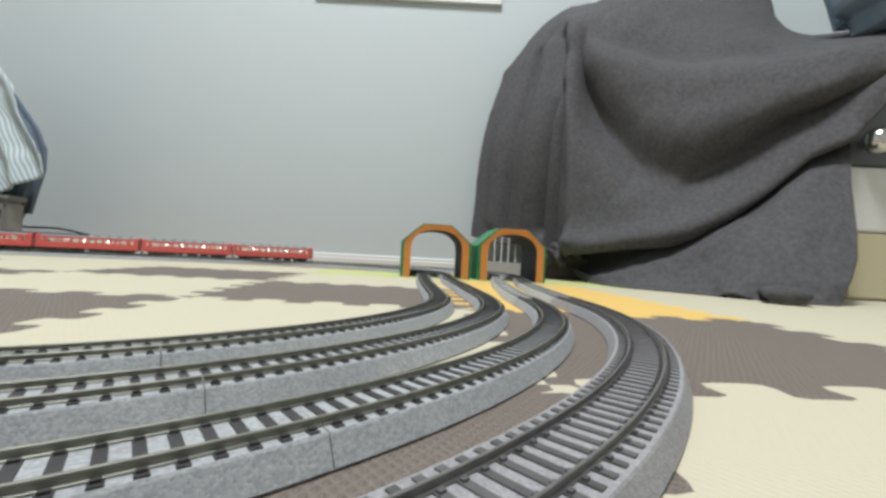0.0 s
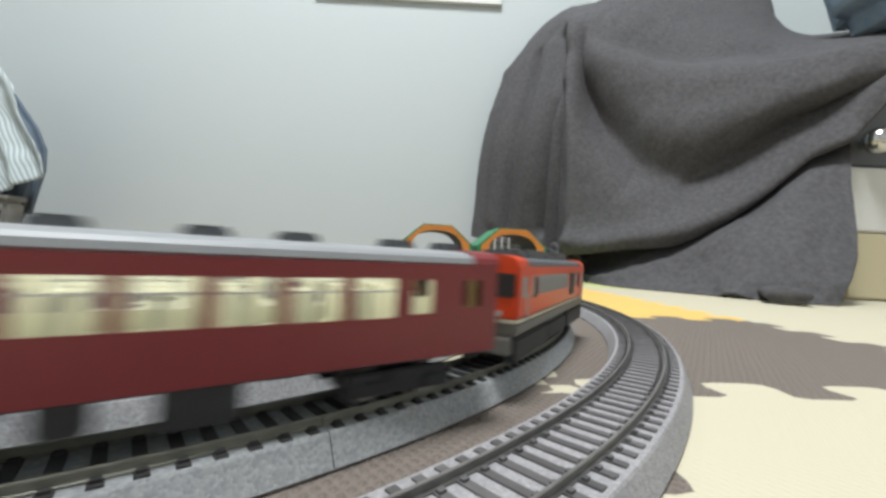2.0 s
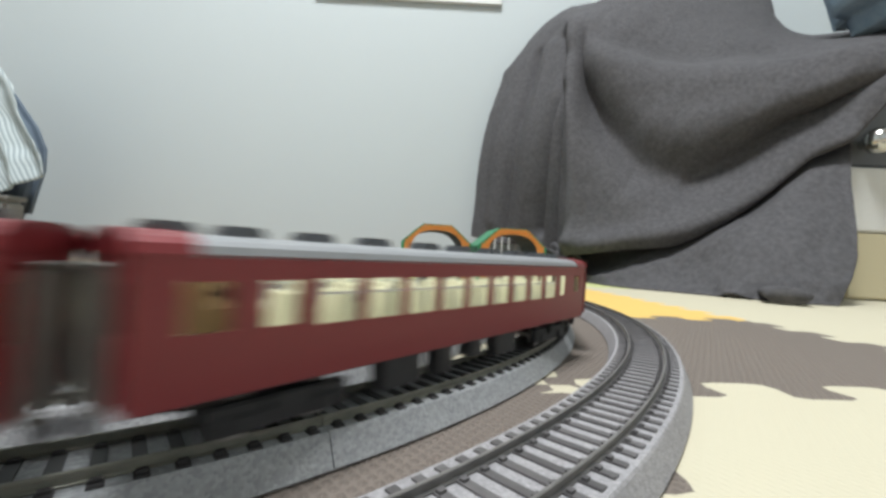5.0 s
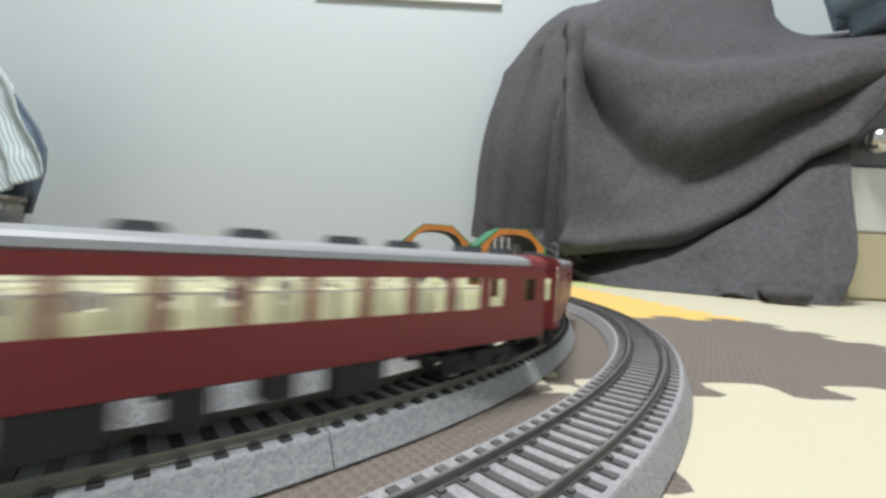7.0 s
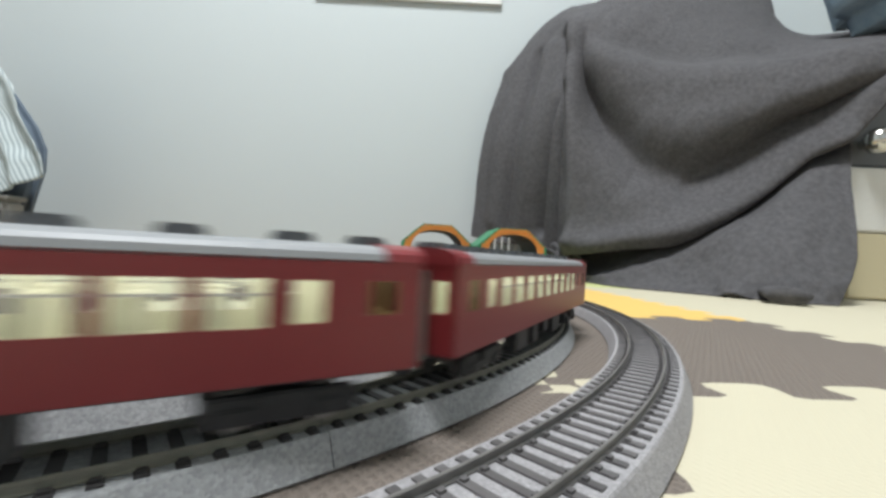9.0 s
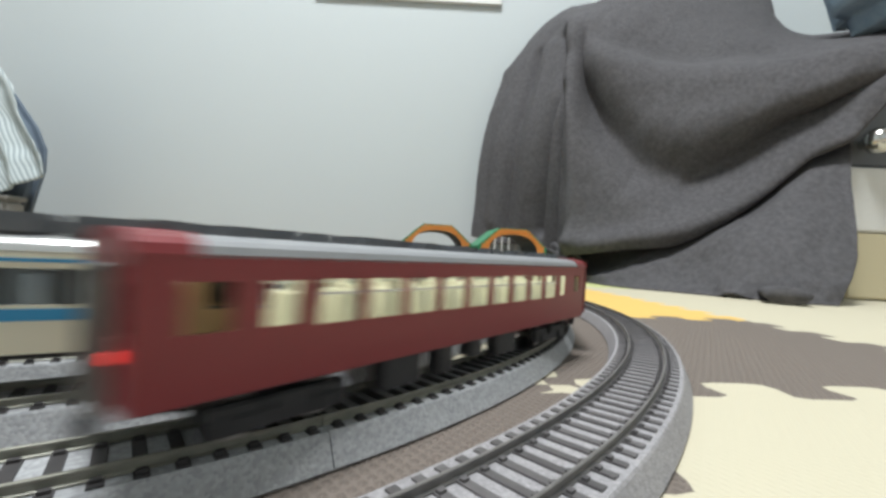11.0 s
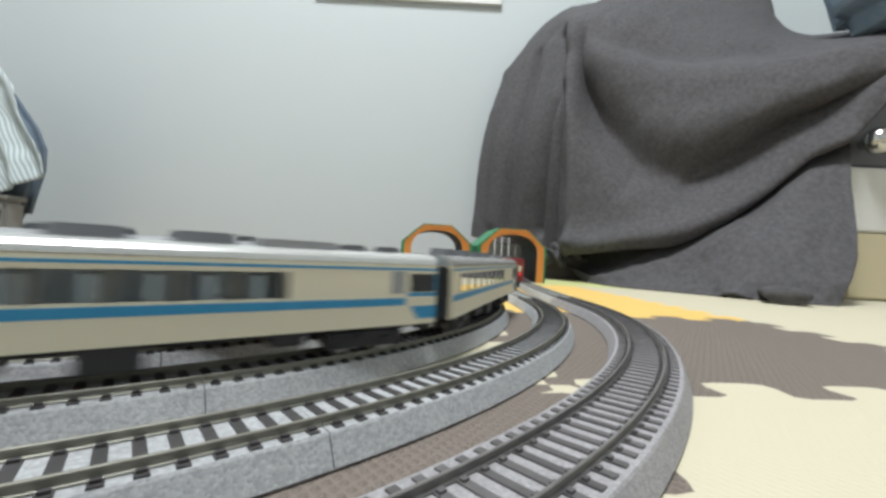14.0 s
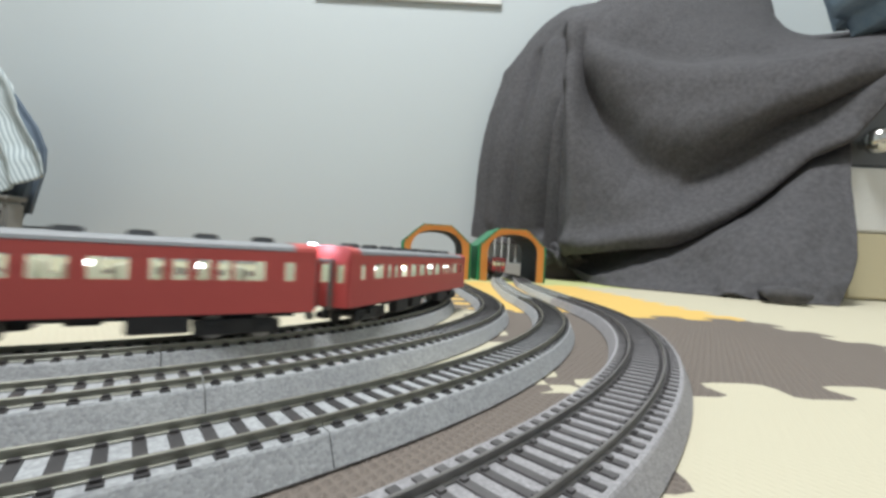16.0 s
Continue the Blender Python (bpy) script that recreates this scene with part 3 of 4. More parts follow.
        part("nose", boxes((min(xo, xo + sx * 0.0012), max(xo, xo + sx * 0.0012), -w + 0.001, w - 0.001, 0.0066, 0.0125), bevel=0.0005), BLUE, car, "blue painted cab nose")
        part("windscreen", boxes((min(xo, xo + sx * 0.0006), max(xo, xo + sx * 0.0006), -w + 0.0014, w - 0.0014, 0.0148, 0.0206), bevel=0.0002), UNDER, car, "dark cab windscreen")
        part("brow", boxes((min(xo, xo + sx * 0.0010), max(xo, xo + sx * 0.0010), -0.0065, 0.0065, 0.0214, 0.0240), bevel=0.0006), BLUE, car)
        for sy in (-1, 1):
            y0, y1 = sorted((sy * w, sy * (w + 0.0002)))
            x = xo - sx * 0.0048
            part("cab_side_window", boxes((x - 0.0040, x + 0.0040, y0, y1, 0.0154, 0.0202)), UNDER, car)
            part("blue_sill", boxes((x - 0.0046, x + 0.0046, y0, y1, 0.0142, 0.0152)), BLUE, car)
            part("blue_pillar", boxes((x - 0.0046, x - 0.0041, y0, y1, 0.0153, 0.0202)), BLUE, car)
            ch = [(xo, 0.0082), (xo, 0.0116), (xo - sx * 0.0085, 0.0116), (xo - sx * 0.0060, 0.0082)]
            part("blue_chevron", prism(ch, (sy * w, sy * (w + 0.0002)), "y"), BLUE, car)
            x = xo - sx * 0.0125
            part("cab_door", boxes((x - 0.0020, x + 0.0020, y0, y1, 0.0150, 0.0208)), LOUVRE, car)
    if head:
        part("headlamp", boxes((h - 0.0004, h + 0.0016, -0.0016, 0.0016, 0.0250, 0.0272), bevel=0.0003), HEADLIGHT, car, "lit white headlamp")
    return car


def locomotive():
    L, w, z0, ze, zr = 0.0975, 0.0093, 0.0088, 0.0248, 0.0266
    h = L / 2
    car = tagged(empty("diesel_locomotive"), "vermilion diesel locomotive model with grey skirt and dark roof", "model locomotive")
    body = boxes((-h, h, -w, w, z0 + 0.0026, ze), bevel=0.0009)
    part("body", body, VERMILION, car)
    part("skirt", boxes((-h + 0.0003, h - 0.0003, -w + 0.0001, w - 0.0001, z0 - 0.0008, z0 + 0.0024), bevel=0.0006), SKIRTGREY, car, "grey lower skirt")
    part("waist_line", boxes((-h - 0.0001, h + 0.0001, -w - 0.0001, w + 0.0001, z0 + 0.0023, z0 + 0.0030)), PALELINE, car)
    for sx in (-1, 1):
        a, b = sorted((sx * (h - 0.0085), sx * h))
        part("cab_roof", prism(roof_outline(w - 0.0002, ze - 0.0006, zr), (a, b)), VERMILION, car)
        xo = sx * h
        for y in (-0.0050, 0.0050):
            part("windscreen", boxes((min(xo - sx * 0.0003, xo + sx * 0.0003), max(xo - sx * 0.0003, xo + sx * 0.0003), y - 0.0036, y + 0.0036, 0.0168, 0.0222), bevel=0.0002), UNDER, car, "dark cab window")
            part("marker_lamp", boxes((min(xo, xo + sx * 0.0007), max(xo, xo + sx * 0.0007), y - 0.0009, y + 0.0009, 0.0122, 0.0138), bevel=0.0003), SILVER, car)
        part("buffer_beam", boxes((min(xo, xo + sx * 0.0015), max(xo, xo + sx * 0.0015), -0.0085, 0.0085, 0.0040, 0.0080), bevel=0.0004), SKIRTGREY, car)
        part("coupler", boxes((min(xo, xo + sx * 0.0036), max(xo, xo + sx * 0.0036), -0.0015, 0.0015, 0.0036, 0.0058), bevel=0.0003), UNDER, car)
        for sy in (-1, 1):
            y0, y1 = sorted((sy * (w - 0.0002), sy * (w + 0.0002)))
            xc = sx * (h - 0.0150)
            part("cab_side_window", boxes((xc - 0.0015, xc + 0.0015, y0, y1, 0.0162, 0.0214)), UNDER, car)
            # opaque grey paint stands in for the pale reflection in this pane
            xq = sx * (h - 0.0052)
            part("cab_quarter_window", boxes((xq - 0.0021, xq + 0.0021, y0, y1, 0.0166, 0.0216)), LOUVRE, car, "cab window with its pale reflection painted flat grey")
            part("cab_door", boxes((xc + sx * 0.0050 - 0.0018, xc + sx * 0.0050 + 0.0018, y0, y1 + 0.0001, 0.0118, 0.0222)), VERMILION, car)
            part("handrail", boxes((xc + sx * 0.0076 - 0.0002, xc + sx * 0.0076 + 0.0002, min(sy * w, sy * (w + 0.0005)), max(sy * w, sy * (w + 0.0005)), 0.0110, 0.0175)), SILVER, car)
    part("roof", prism(roof_outline(w - 0.0003, ze - 0.0005, zr - 0.0004), (-h + 0.0086, h - 0.0086)), ROOFDARK, car, "dark grey roof")
    for x, l, z in ((0.022, 0.012, 0.0022), (0.004, 0.010, 0.0014), (-0.014, 0.012, 0.0018), (-0.031, 0.005, 0.0012)):
        part("roof_hatch", boxes((x - l, x + l * 0.6, -0.0052, 0.0052, zr - 0.001, zr + z), bevel=0.0006), ROOFDARK, car)
    for sy in (-1, 1):
        y0, y1 = sorted((sy * (w - 0.0002), sy * (w + 0.0002)))
        for i in range(9):
            x = 0.0088 - i * 0.0047
            lou = part("louvre", boxes((x - 0.0020, x + 0.0020, y0, y1, 0.0168, 0.0216)), LOUVRE, car)
            part("slats", boxes(*[(x - 0.0018, x + 0.0018, min(sy * w, sy * (w + 0.0004)), max(sy * w, sy * (w + 0.0004)), 0.0171 + 0.0009 * q, 0.0174 + 0.0009 * q) for q in range(5)]), LOUVRE, lou)
        part("radiator_grille", boxes((0.0152, 0.0242, y0, y1, 0.0138, 0.0216)), UNDER, car, "black radiator grille")
        part("louvre", boxes((0.0264, 0.0300, y0, y1, 0.0168, 0.0216)), LOUVRE, car)
        part("louvre", boxes((-0.0374, -0.0336, y0, y1, 0.0168, 0.0216)), LOUVRE, car)
    part("fuel_tank", boxes((-0.0142, 0.0142, -0.0088, 0.0088, 0.0016, 0.0075), bevel=0.0008), UNDER, car)
    for x in (-0.031, 0.031):
        part("bogie_frame", boxes((x - 0.0165, x + 0.0165, -0.0090, -0.0062, 0.0018, 0.0074), (x - 0.0165, x + 0.0165, 0.0062, 0.0090, 0.0018, 0.0074), (x - 0.015, x + 0.015, -0.0050, 0.0050, 0.0040, 0.0076), bevel=0.0005), UNDER, car)
    for x in (-0.031, 0.031):
        bogie(car, x, 0.0033)
    return car


def spread(a, b, n, width, z0, z1):
    """n windows of one width spread from a to b."""
    return [(a + (b - a) * (i / (n - 1)) - width / 2, a + (b - a) * (i / (n - 1)) + width / 2, z0, z1) for i in range(n)]


def trains():
    made = {}
    row = [(-0.0003 + 0.0094 * j - 0.00365, -0.0003 + 0.0094 * j + 0.00365, 0.0148, 0.0213) for j in range(-4, 5)]
    front = [(0.0440, 0.0484, 0.0152, 0.0211), (0.0552, 0.0598, 0.0160, 0.0211)]
    plain = row + front + [(-0.0494, -0.0446, 0.0152, 0.0211), (-0.0588, -0.0535, 0.0152, 0.0211)]
    mixed = row[1:] + front + [(-0.0600, -0.0562, 0.0152, 0.0211), (-0.0514, -0.0454, 0.0150, 0.0212), (-0.0426, -0.0380, 0.0168, 0.0212)]
    vents = [("flat", x, 0) for x in (-0.0580, -0.0490, -0.0370, -0.0240, -0.0090, 0.0034, 0.0170, 0.0310, 0.0455, 0.0575)]
    fewer = [("flat", x, 0) for x in (-0.0527, -0.0403, -0.0300, -0.0160, -0.0020, 0.0140, 0.0270, 0.0455, 0.0575)]
    grouped = "maroon coaches of the long train"
    made["A"] = [(locomotive(), 0.1010, 0.0630)]
    a = coach("passenger_coach", "maroon passenger coach model with grey roof and lit windows", A_LEN, MAROON, plain, ROOFGREY, vents, SEATS, PANE, grouped)
    m = coach("passenger_coach", "maroon passenger coach model with lit and amber windows", A_LEN, MAROON, mixed, ROOFGREY, fewer, SEATS, PANE, grouped)
    lamps = [coach("passenger_coach", "maroon coach model with amber windows and red lamps on its end", A_LEN, MAROON, mixed, ROOFGREY, fewer, SEATS, PANE, grouped, tail=True),
             coach("passenger_coach", "maroon end coach model with red tail lamps", A_LEN, MAROON, plain, ROOFGREY, vents, SEATS, PANE, grouped, tail=True)]
    marked = coach("passenger_coach", "maroon coach model with amber windows and a white emblem", A_LEN, MAROON, mixed, ROOFGREY, fewer, SEATS, PANE, grouped, emblem=-0.0245)
    order = [marked, a, copy_thing(a, Matrix()), m, lamps[0], copy_thing(a, Matrix()), copy_thing(a, Matrix()), lamps[1]]
    for i, c in enumerate(order):
        made["A"].append((c, A_LEN, -0.0550 - 0.1318 * i + (-0.0008, 0.0012, 0, 0, -0.0004, 0, 0.0008, 0)[i]))
    bw = spread(-0.0560, 0.0395, 11, 0.0086, 0.0144, 0.0201)
    stripes = [(0.0119, 0.0138, BLUE), (0.0211, 0.0217, BLUE)]
    low = dict(z0=0.0067, ze=0.0228, zr=0.0256, seat_top=0.0192)
    u = coach("express_car", "ivory express railcar model with blue stripes and dark roof units", B_LEN, IVORY, bw, SILVER, [("unit", -0.040, 0), ("unit", 0.001, 0), ("unit", 0.042, 0)], BLUESEAT, DARKPANE,
              "ivory express railcars", glow=False, ends="plain", stripes=stripes, **low)
    cabwins = spread(-0.0183, 0.0515, 8, 0.0086, 0.0144, 0.0201)
    rv = [("round", x, 0) for x in (0.029, 0.010, -0.009, 0.048)] + [("pale", -0.028, 0), ("flat", -0.0535, 0), ("flat", -0.0430, 0)]
    v = [coach("express_car", "ivory express end railcar model with blue nose and round roof fans", B_LEN, IVORY, cabwins, SILVER, rv, BLUESEAT, DARKPANE, "ivory express railcars", glow=False, ends="plain",
               stripes=stripes, cab=(-1,), bellows=b, **low) for b in (True, False)]
    # i = 0 is the tail; cars run with the nose behind
    made["B"] = [(v[i] if i < 2 else u if i == 2 else copy_thing(u, Matrix()), B_LEN, i) for i in range(5)]
    # window edges of a red railcar, from its front end
    cw = [(0.0061, 0.0087), (0.0140, 0.0213), (0.0222, 0.0252), (0.0270, 0.0299), (0.0319, 0.0350), (0.0370, 0.0396), (0.0437, 0.0512), (0.0545, 0.0610), (0.0640, 0.0705), (0.0735, 0.0800), (0.0830, 0.0895),
          (0.0925, 0.0955), (0.0985, 0.1015), (0.1045, 0.1115), (0.1175, 0.1205)]
    cw = [(C_LEN / 2 - b, C_LEN / 2 - a, 0.0160, 0.0212) for a, b in cw]
    lit = dict(z0=0.0072, ze=0.0244, zr=0.0266, sparks=True)
    caps = [("flat", x, 0) for x in np.linspace(-0.05, 0.05, 8)]
    r = coach("local_railcar", "red diesel railcar model with grey roof and lit windows", C_LEN, RED, cw, ROOFGREY, caps, SEATS, PANE, "red diesel railcars", **lit)
    lead = coach("local_railcar", "red diesel railcar model with lit white headlamp", C_LEN, RED, cw, ROOFGREY, caps, SEATS, PANE, "red diesel railcars", head=True, **lit)
    made["C"] = [(lead if i == 6 else r if i == 0 else copy_thing(r, Matrix()), C_LEN, i) for i in range(8)]
    return made


def car_pose(k, s, ahead, half):
    """A car on loop k with its middle at s; it stands on its two bogies."""
    a, b = on_track(k, s + ahead * half), on_track(k, s - ahead * half)
    mid = (a + b) / 2
    d = a - b
    return Matrix.Translation((mid[0], mid[1], RAIL_Z)) @ Matrix.Rotation(math.atan2(d[1], d[0]), 4, "Z")


A_LEN, B_LEN, C_LEN = 0.1275, 0.1289, 0.1275
TIMES = [i / 10 for i in range(161)]


def motions():
    for ob, length, s0 in TRAINS["A"]:
        walk(ob, [(t, car_pose(2, s0 + 0.10985 * t, 1, length / 2 - 0.0195)) for t in TIMES])
    for ob, length, i in TRAINS["B"]:
        # car 0 is the tail; the train runs against the way of the loop
        walk(ob, [(t, car_pose(1, 1.9705 - 0.12043 * t - 0.1314 * i, -1, length / 2 - 0.0195)) for t in TIMES])
    for ob, length, i in TRAINS["C"]:
        walk(ob, [(t, car_pose(0, 0.926 + 0.1320 * i + length / 2 + 0.06824 * t, 1, length / 2 - 0.0195)) for t in TIMES])


# ---- toy tunnels ----
def tunnel(x, y, yaw, w=0.098, h=0.0765, depth=0.085):
    t = tagged(empty("toy_tunnel", pose(x, y, 0, 0, 0, yaw)), "green plastic toy tunnel with orange brick rim over two tracks", "toy tunnel", "toy tunnels")
    r = w / 2

    def arch(rw, top, n=20):
        leg = top - rw * 0.80
        pts = [(-rw, 0.0)]
        for i in range(n + 1):
            a = math.pi * (1 - i / n)
            pts.append((rw * math.copysign(abs(math.cos(a)) ** 0.85, math.cos(a)), leg + (top - leg) * math.sin(a) ** 0.85))
        return pts + [(rw, 0.0)]

    def ring(outer, inner, y0, y1):
        bm = bmesh.new()
        rows = [[bm.verts.new((p, yy, q)) for p, q in o] for yy in (y0, y1) for o in (outer, inner)]
        fo, fi, bo, bi = rows
        for i in range(len(outer) - 1):
            bm.faces.new((fo[i], fo[i + 1], bo[i + 1], bo[i]))
            bm.faces.new((fi[i], fi[i + 1], bi[i + 1], bi[i]))
            bm.faces.new((fo[i], fo[i + 1], fi[i + 1], fi[i]))
            bm.faces.new((bo[i], bo[i + 1], bi[i + 1], bi[i]))
        for i in (0, -1):
            bm.faces.new((fo[i], fi[i], bi[i], bo[i]))
        bmesh.ops.recalc_face_normals(bm, faces=bm.faces[:])
        return bm

    def shouldered(rw, top, n):
        """Straight legs, slanting shoulders and a flat crown, as n points of even spacing."""
        line = np.array([(-rw, 0.0), (-rw, top * 0.66), (-rw * 0.42, top), (rw * 0.42, top), (rw, top * 0.66), (rw, 0.0)])
        way = np.concatenate([[0], np.cumsum(np.linalg.norm(np.diff(line, axis=0), axis=1))])
        return [(float(np.interp(q, way, line[:, 0])), float(np.interp(q, way, line[:, 1]))) for q in np.linspace(0, way[-1], n)]

    inner = arch(r - 0.0125, h - 0.0085, 60)
    part("shell", ring(shouldered(r + 0.0012, h, 23), arch(r - 0.0095, h - 0.006), -depth / 2 + 0.004, depth / 2), GREEN, t)
    part("lining", ring(arch(r - 0.0097, h - 0.0062), arch(r - 0.011, h - 0.0075), -depth / 2 + 0.004, depth / 2), DARKIN, t, "dark inner lining")
    part("rim", ring(shouldered(r - 0.0030, h - 0.0030, 63), inner, -depth / 2, -depth / 2 + 0.0038), ORANGE, t, "orange brick rim")
    a = shouldered(r - 0.0028, h - 0.0028, 37)
    for i in range(9, len(a) - 9):
        p, q = a[i]
        part("rim_brick", boxes((p - 0.0019, p + 0.0019, -depth / 2 - 0.0008, -depth / 2 + 0.003, q - 0.0019, q + 0.0017)), ORANGE, t)
    return t


tunnel_l = tunnel(-0.0130, 0.615, 6)
tunnel_r = tunnel(0.0960, 0.625, 6)
tunnel_r["label"] = "green plastic toy tunnel with orange brick rim beside a dark blanket"


# ---- the draped fleece blanket ----
def loft(guides, nu, nv, relief):
    """A sheet through guide curves, from the foot up; relief(u, v) pushes it along its normal."""
    g = np.array(guides, float)

    def catmull(p, t):
        x = min(max(t, 0.0), 0.999999) * (len(p) - 1)
        i = int(x)
        f = x - i
        a, b, c, d = p[max(i - 1, 0)], p[i], p[i + 1], p[min(i + 2, len(p) - 1)]
        return 0.5 * (2 * b + (c - a) * f + (2 * a - 5 * b + 4 * c - d) * f * f + (3 * b - a - 3 * c + d) * f ** 3)

    us, vs = np.linspace(0, 1, nu), np.linspace(0, 1, nv)
    grid = np.array([[catmull(np.array([catmull(line, u) for line in g]), v) for v in vs] for u in us])
    du, dv = np.gradient(grid, axis=0), np.gradient(grid, axis=1)
    nrm = np.cross(dv, du)
    nrm /= np.linalg.norm(nrm, axis=2)[:, :, None] + 1e-9
    bm = bmesh.new()
    rows = []
    for i, u in enumerate(us):
        rows.append([])
        for j, v in enumerate(vs):
            p = grid[i, j] - nrm[i, j] * relief(u, v)
            rows[-1].append(bm.verts.new((p[0], min(p[1], WALL_Y - 0.012), max(p[2], 0.0025))))
    for a, b in zip(rows, rows[1:]):
        for k in range(nv - 1):
            bm.faces.new((a[k], b[k], b[k + 1], a[k + 1]))
    return bm


def eye_line(rows):
    """Guide curves are noted as bearing and rise (in thousandths) with the depth in metres."""
    return [(b / 1000 * d, d, CAM_Z + r / 1000 * d) for b, r, d in rows]


def blanket():
    """A fleece hung over a low piece of furniture: an upper fall with swags, and a lower fall to the mat."""
    hem = eye_line([(69, 52, 0.98), (132, 36, 0.93), (202, 39, 0.88), (266, 7, 0.79), (314, 15, 0.71), (438, 34, 0.65), (580, 60, 0.62), (725, 150, 0.62), (850, 268, 0.61), (985, 345, 0.58), (1147, 535, 0.55)])
    belly = eye_line([(83, 271, 0.985), (138, 290, 0.93), (209, 309, 0.86), (264, 346, 0.77), (341, 322, 0.715), (453, 341, 0.675), (577, 378, 0.645), (715, 420, 0.615), (854, 462, 0.59), (972, 497, 0.57), (1144, 558, 0.555)])
    shoulder = eye_line([(122, 432, 1), (190, 512, 0.97), (253, 561, 0.92), (306, 588, 0.8), (364, 581, 0.775), (457, 572, 0.775), (555, 559, 0.77), (696, 553, 0.75), (836, 551, 0.72), (962, 577, 0.68), (1142, 612, 0.64)])
    crest = eye_line([(140, 472, 1.02), (208, 566, 1.01), (279, 624, 1), (355, 652, 0.97), (464, 710, 1), (576, 730, 1), (688, 730, 1), (771, 686, 0.97), (794, 624, 0.93), (879, 589, 0.86), (1141, 641, 0.8)])

    # pleats and swags as strokes over the sheet: way, half width, push (positive is outwards)
    strokes = [([(0.28, 0.66), (0.35, 0.40), (0.39, 0.22), (0.41, 0.06)], 0.022, 0.020),
               ([(0.26, 0.62), (0.27, 0.42), (0.255, 0.28), (0.24, 0.08)], 0.016, -0.036),
               ([(0.31, 0.42), (0.31, 0.20), (0.30, 0.02)], 0.014, -0.024),
               ([(0.20, 0.60), (0.20, 0.40), (0.18, 0.02)], 0.020, 0.014),
               ([(0.14, 0.62), (0.14, 0.40), (0.12, 0.05)], 0.014, -0.015),
               ([(0.08, 0.62), (0.08, 0.38), (0.08, 0.10)], 0.018, 0.008),
               ([(0.29, 0.65), (0.47, 0.62), (0.64, 0.60), (0.76, 0.66)], 0.028, -0.009),
               ([(0.31, 0.62), (0.47, 0.53), (0.64, 0.46), (0.80, 0.45), (0.95, 0.46)], 0.040, 0.016),
               ([(0.33, 0.58), (0.42, 0.40), (0.51, 0.26), (0.62, 0.18), (0.72, 0.17), (0.85, 0.20), (0.95, 0.24)], 0.038, -0.048),
               ([(0.42, 0.03), (0.54, 0.04), (0.64, 0.06), (0.75, 0.06), (0.88, 0.07)], 0.026, 0.022)]

    def folds(u, v):
        d = 0.0
        p = np.array((u * 0.95, v * 0.55))
        for way, half, push in strokes:
            best = 9.0
            for a, b in zip(way, way[1:]):
                ax, ay, bx, by = a[0] * 0.95, a[1] * 0.55, b[0] * 0.95, b[1] * 0.55
                ex, ey = bx - ax, by - ay
                f = min(max(((p[0] - ax) * ex + (p[1] - ay) * ey) / (ex * ex + ey * ey), 0), 1)
                best = min(best, math.hypot(p[0] - ax - f * ex, p[1] - ay - f * ey))
            if best < 3 * half:
                d += push * math.exp(-(best / half) ** 2)
        d += 0.006 * math.exp(-((v - 0.03) / 0.05) ** 2) * min(1, max(0, (u - 0.42) * 6))
        d += 0.004 * noise.noise((u * 8, v * 5, 1.3)) + 0.0020 * noise.noise((u * 26, v * 17, 4.1)) + 0.0008 * noise.noise((u * 90, v * 60, 9.1))
        return d

    bm = loft([hem, belly, shoulder, crest], 230, 120, folds)
    low_foot = eye_line([(301, -11, 0.8), (367, -52, 0.66), (443, -61, 0.58), (583, -65, 0.53), (722, -71, 0.485), (862, -78, 0.455), (980, -78, 0.44)])
    low_mid = eye_line([(301, 3, 0.8), (372, -19, 0.71), (453, -15, 0.645), (582, 23, 0.595), (727, 78, 0.535), (871, 119, 0.51), (1008, 85, 0.5)])
    low_top = eye_line([(300, 32, 0.81), (383, 58, 0.76), (451, 64, 0.71), (575, 84, 0.67), (736, 150, 0.645), (873, 298, 0.63), (989, 350, 0.595)])
    low_tuck = eye_line([(300, 39, 0.84), (375, 92, 0.8), (443, 106, 0.77), (566, 140, 0.73), (724, 220, 0.70), (860, 345, 0.68), (980, 372, 0.65)])

    def low_folds(u, v):
        d = 0.006 * math.sin(9 * (v - 0.9 * u) + 1.2) + 0.007 * math.exp(-((v - 0.55 * u - 0.05) / 0.06) ** 2)
        d += 0.008 * math.exp(-((u - 0.62) / 0.10) ** 2 - (v / 0.10) ** 2) * math.sin(40 * u)
        return d + 0.005 * noise.noise((u * 7, v * 4, 5.3)) + 0.002 * noise.noise((u * 24, v * 14, 2.1)) + 0.0008 * noise.noise((u * 80, v * 45, 3.1))

    bm2 = loft([low_foot, low_mid, low_top, low_tuck], 150, 90, low_folds)
    me = bpy.data.meshes.new("low")
    bm2.to_mesh(me)
    bm2.free()
    bm.from_mesh(me)
    bpy.data.meshes.remove(me)
    bmesh.ops.recalc_face_normals(bm, faces=bm.faces[:])
    ob = part("fleece_blanket", bm, FLEECE, smooth=True)
    so = ob.modifiers.new("thickness", "SOLIDIFY")
    so.thickness = 0.003
    tagged(ob, "dark grey fleece blanket draped over furniture down to the mat", "blanket")
    knot = bmesh.new()
    bmesh.ops.create_icosphere(knot, subdivisions=5, radius=1.0)
    for q in knot.verts:
        d = q.co.copy()
        q.co = Vector((0.212 + 0.030 * d.x, 0.735 + 0.022 * d.y, 0.045 + 0.018 * d.z)) + d * (0.012 * noise.noise(d * 2.2) + 0.006 * math.sin(9 * d.x + 6 * d.z))
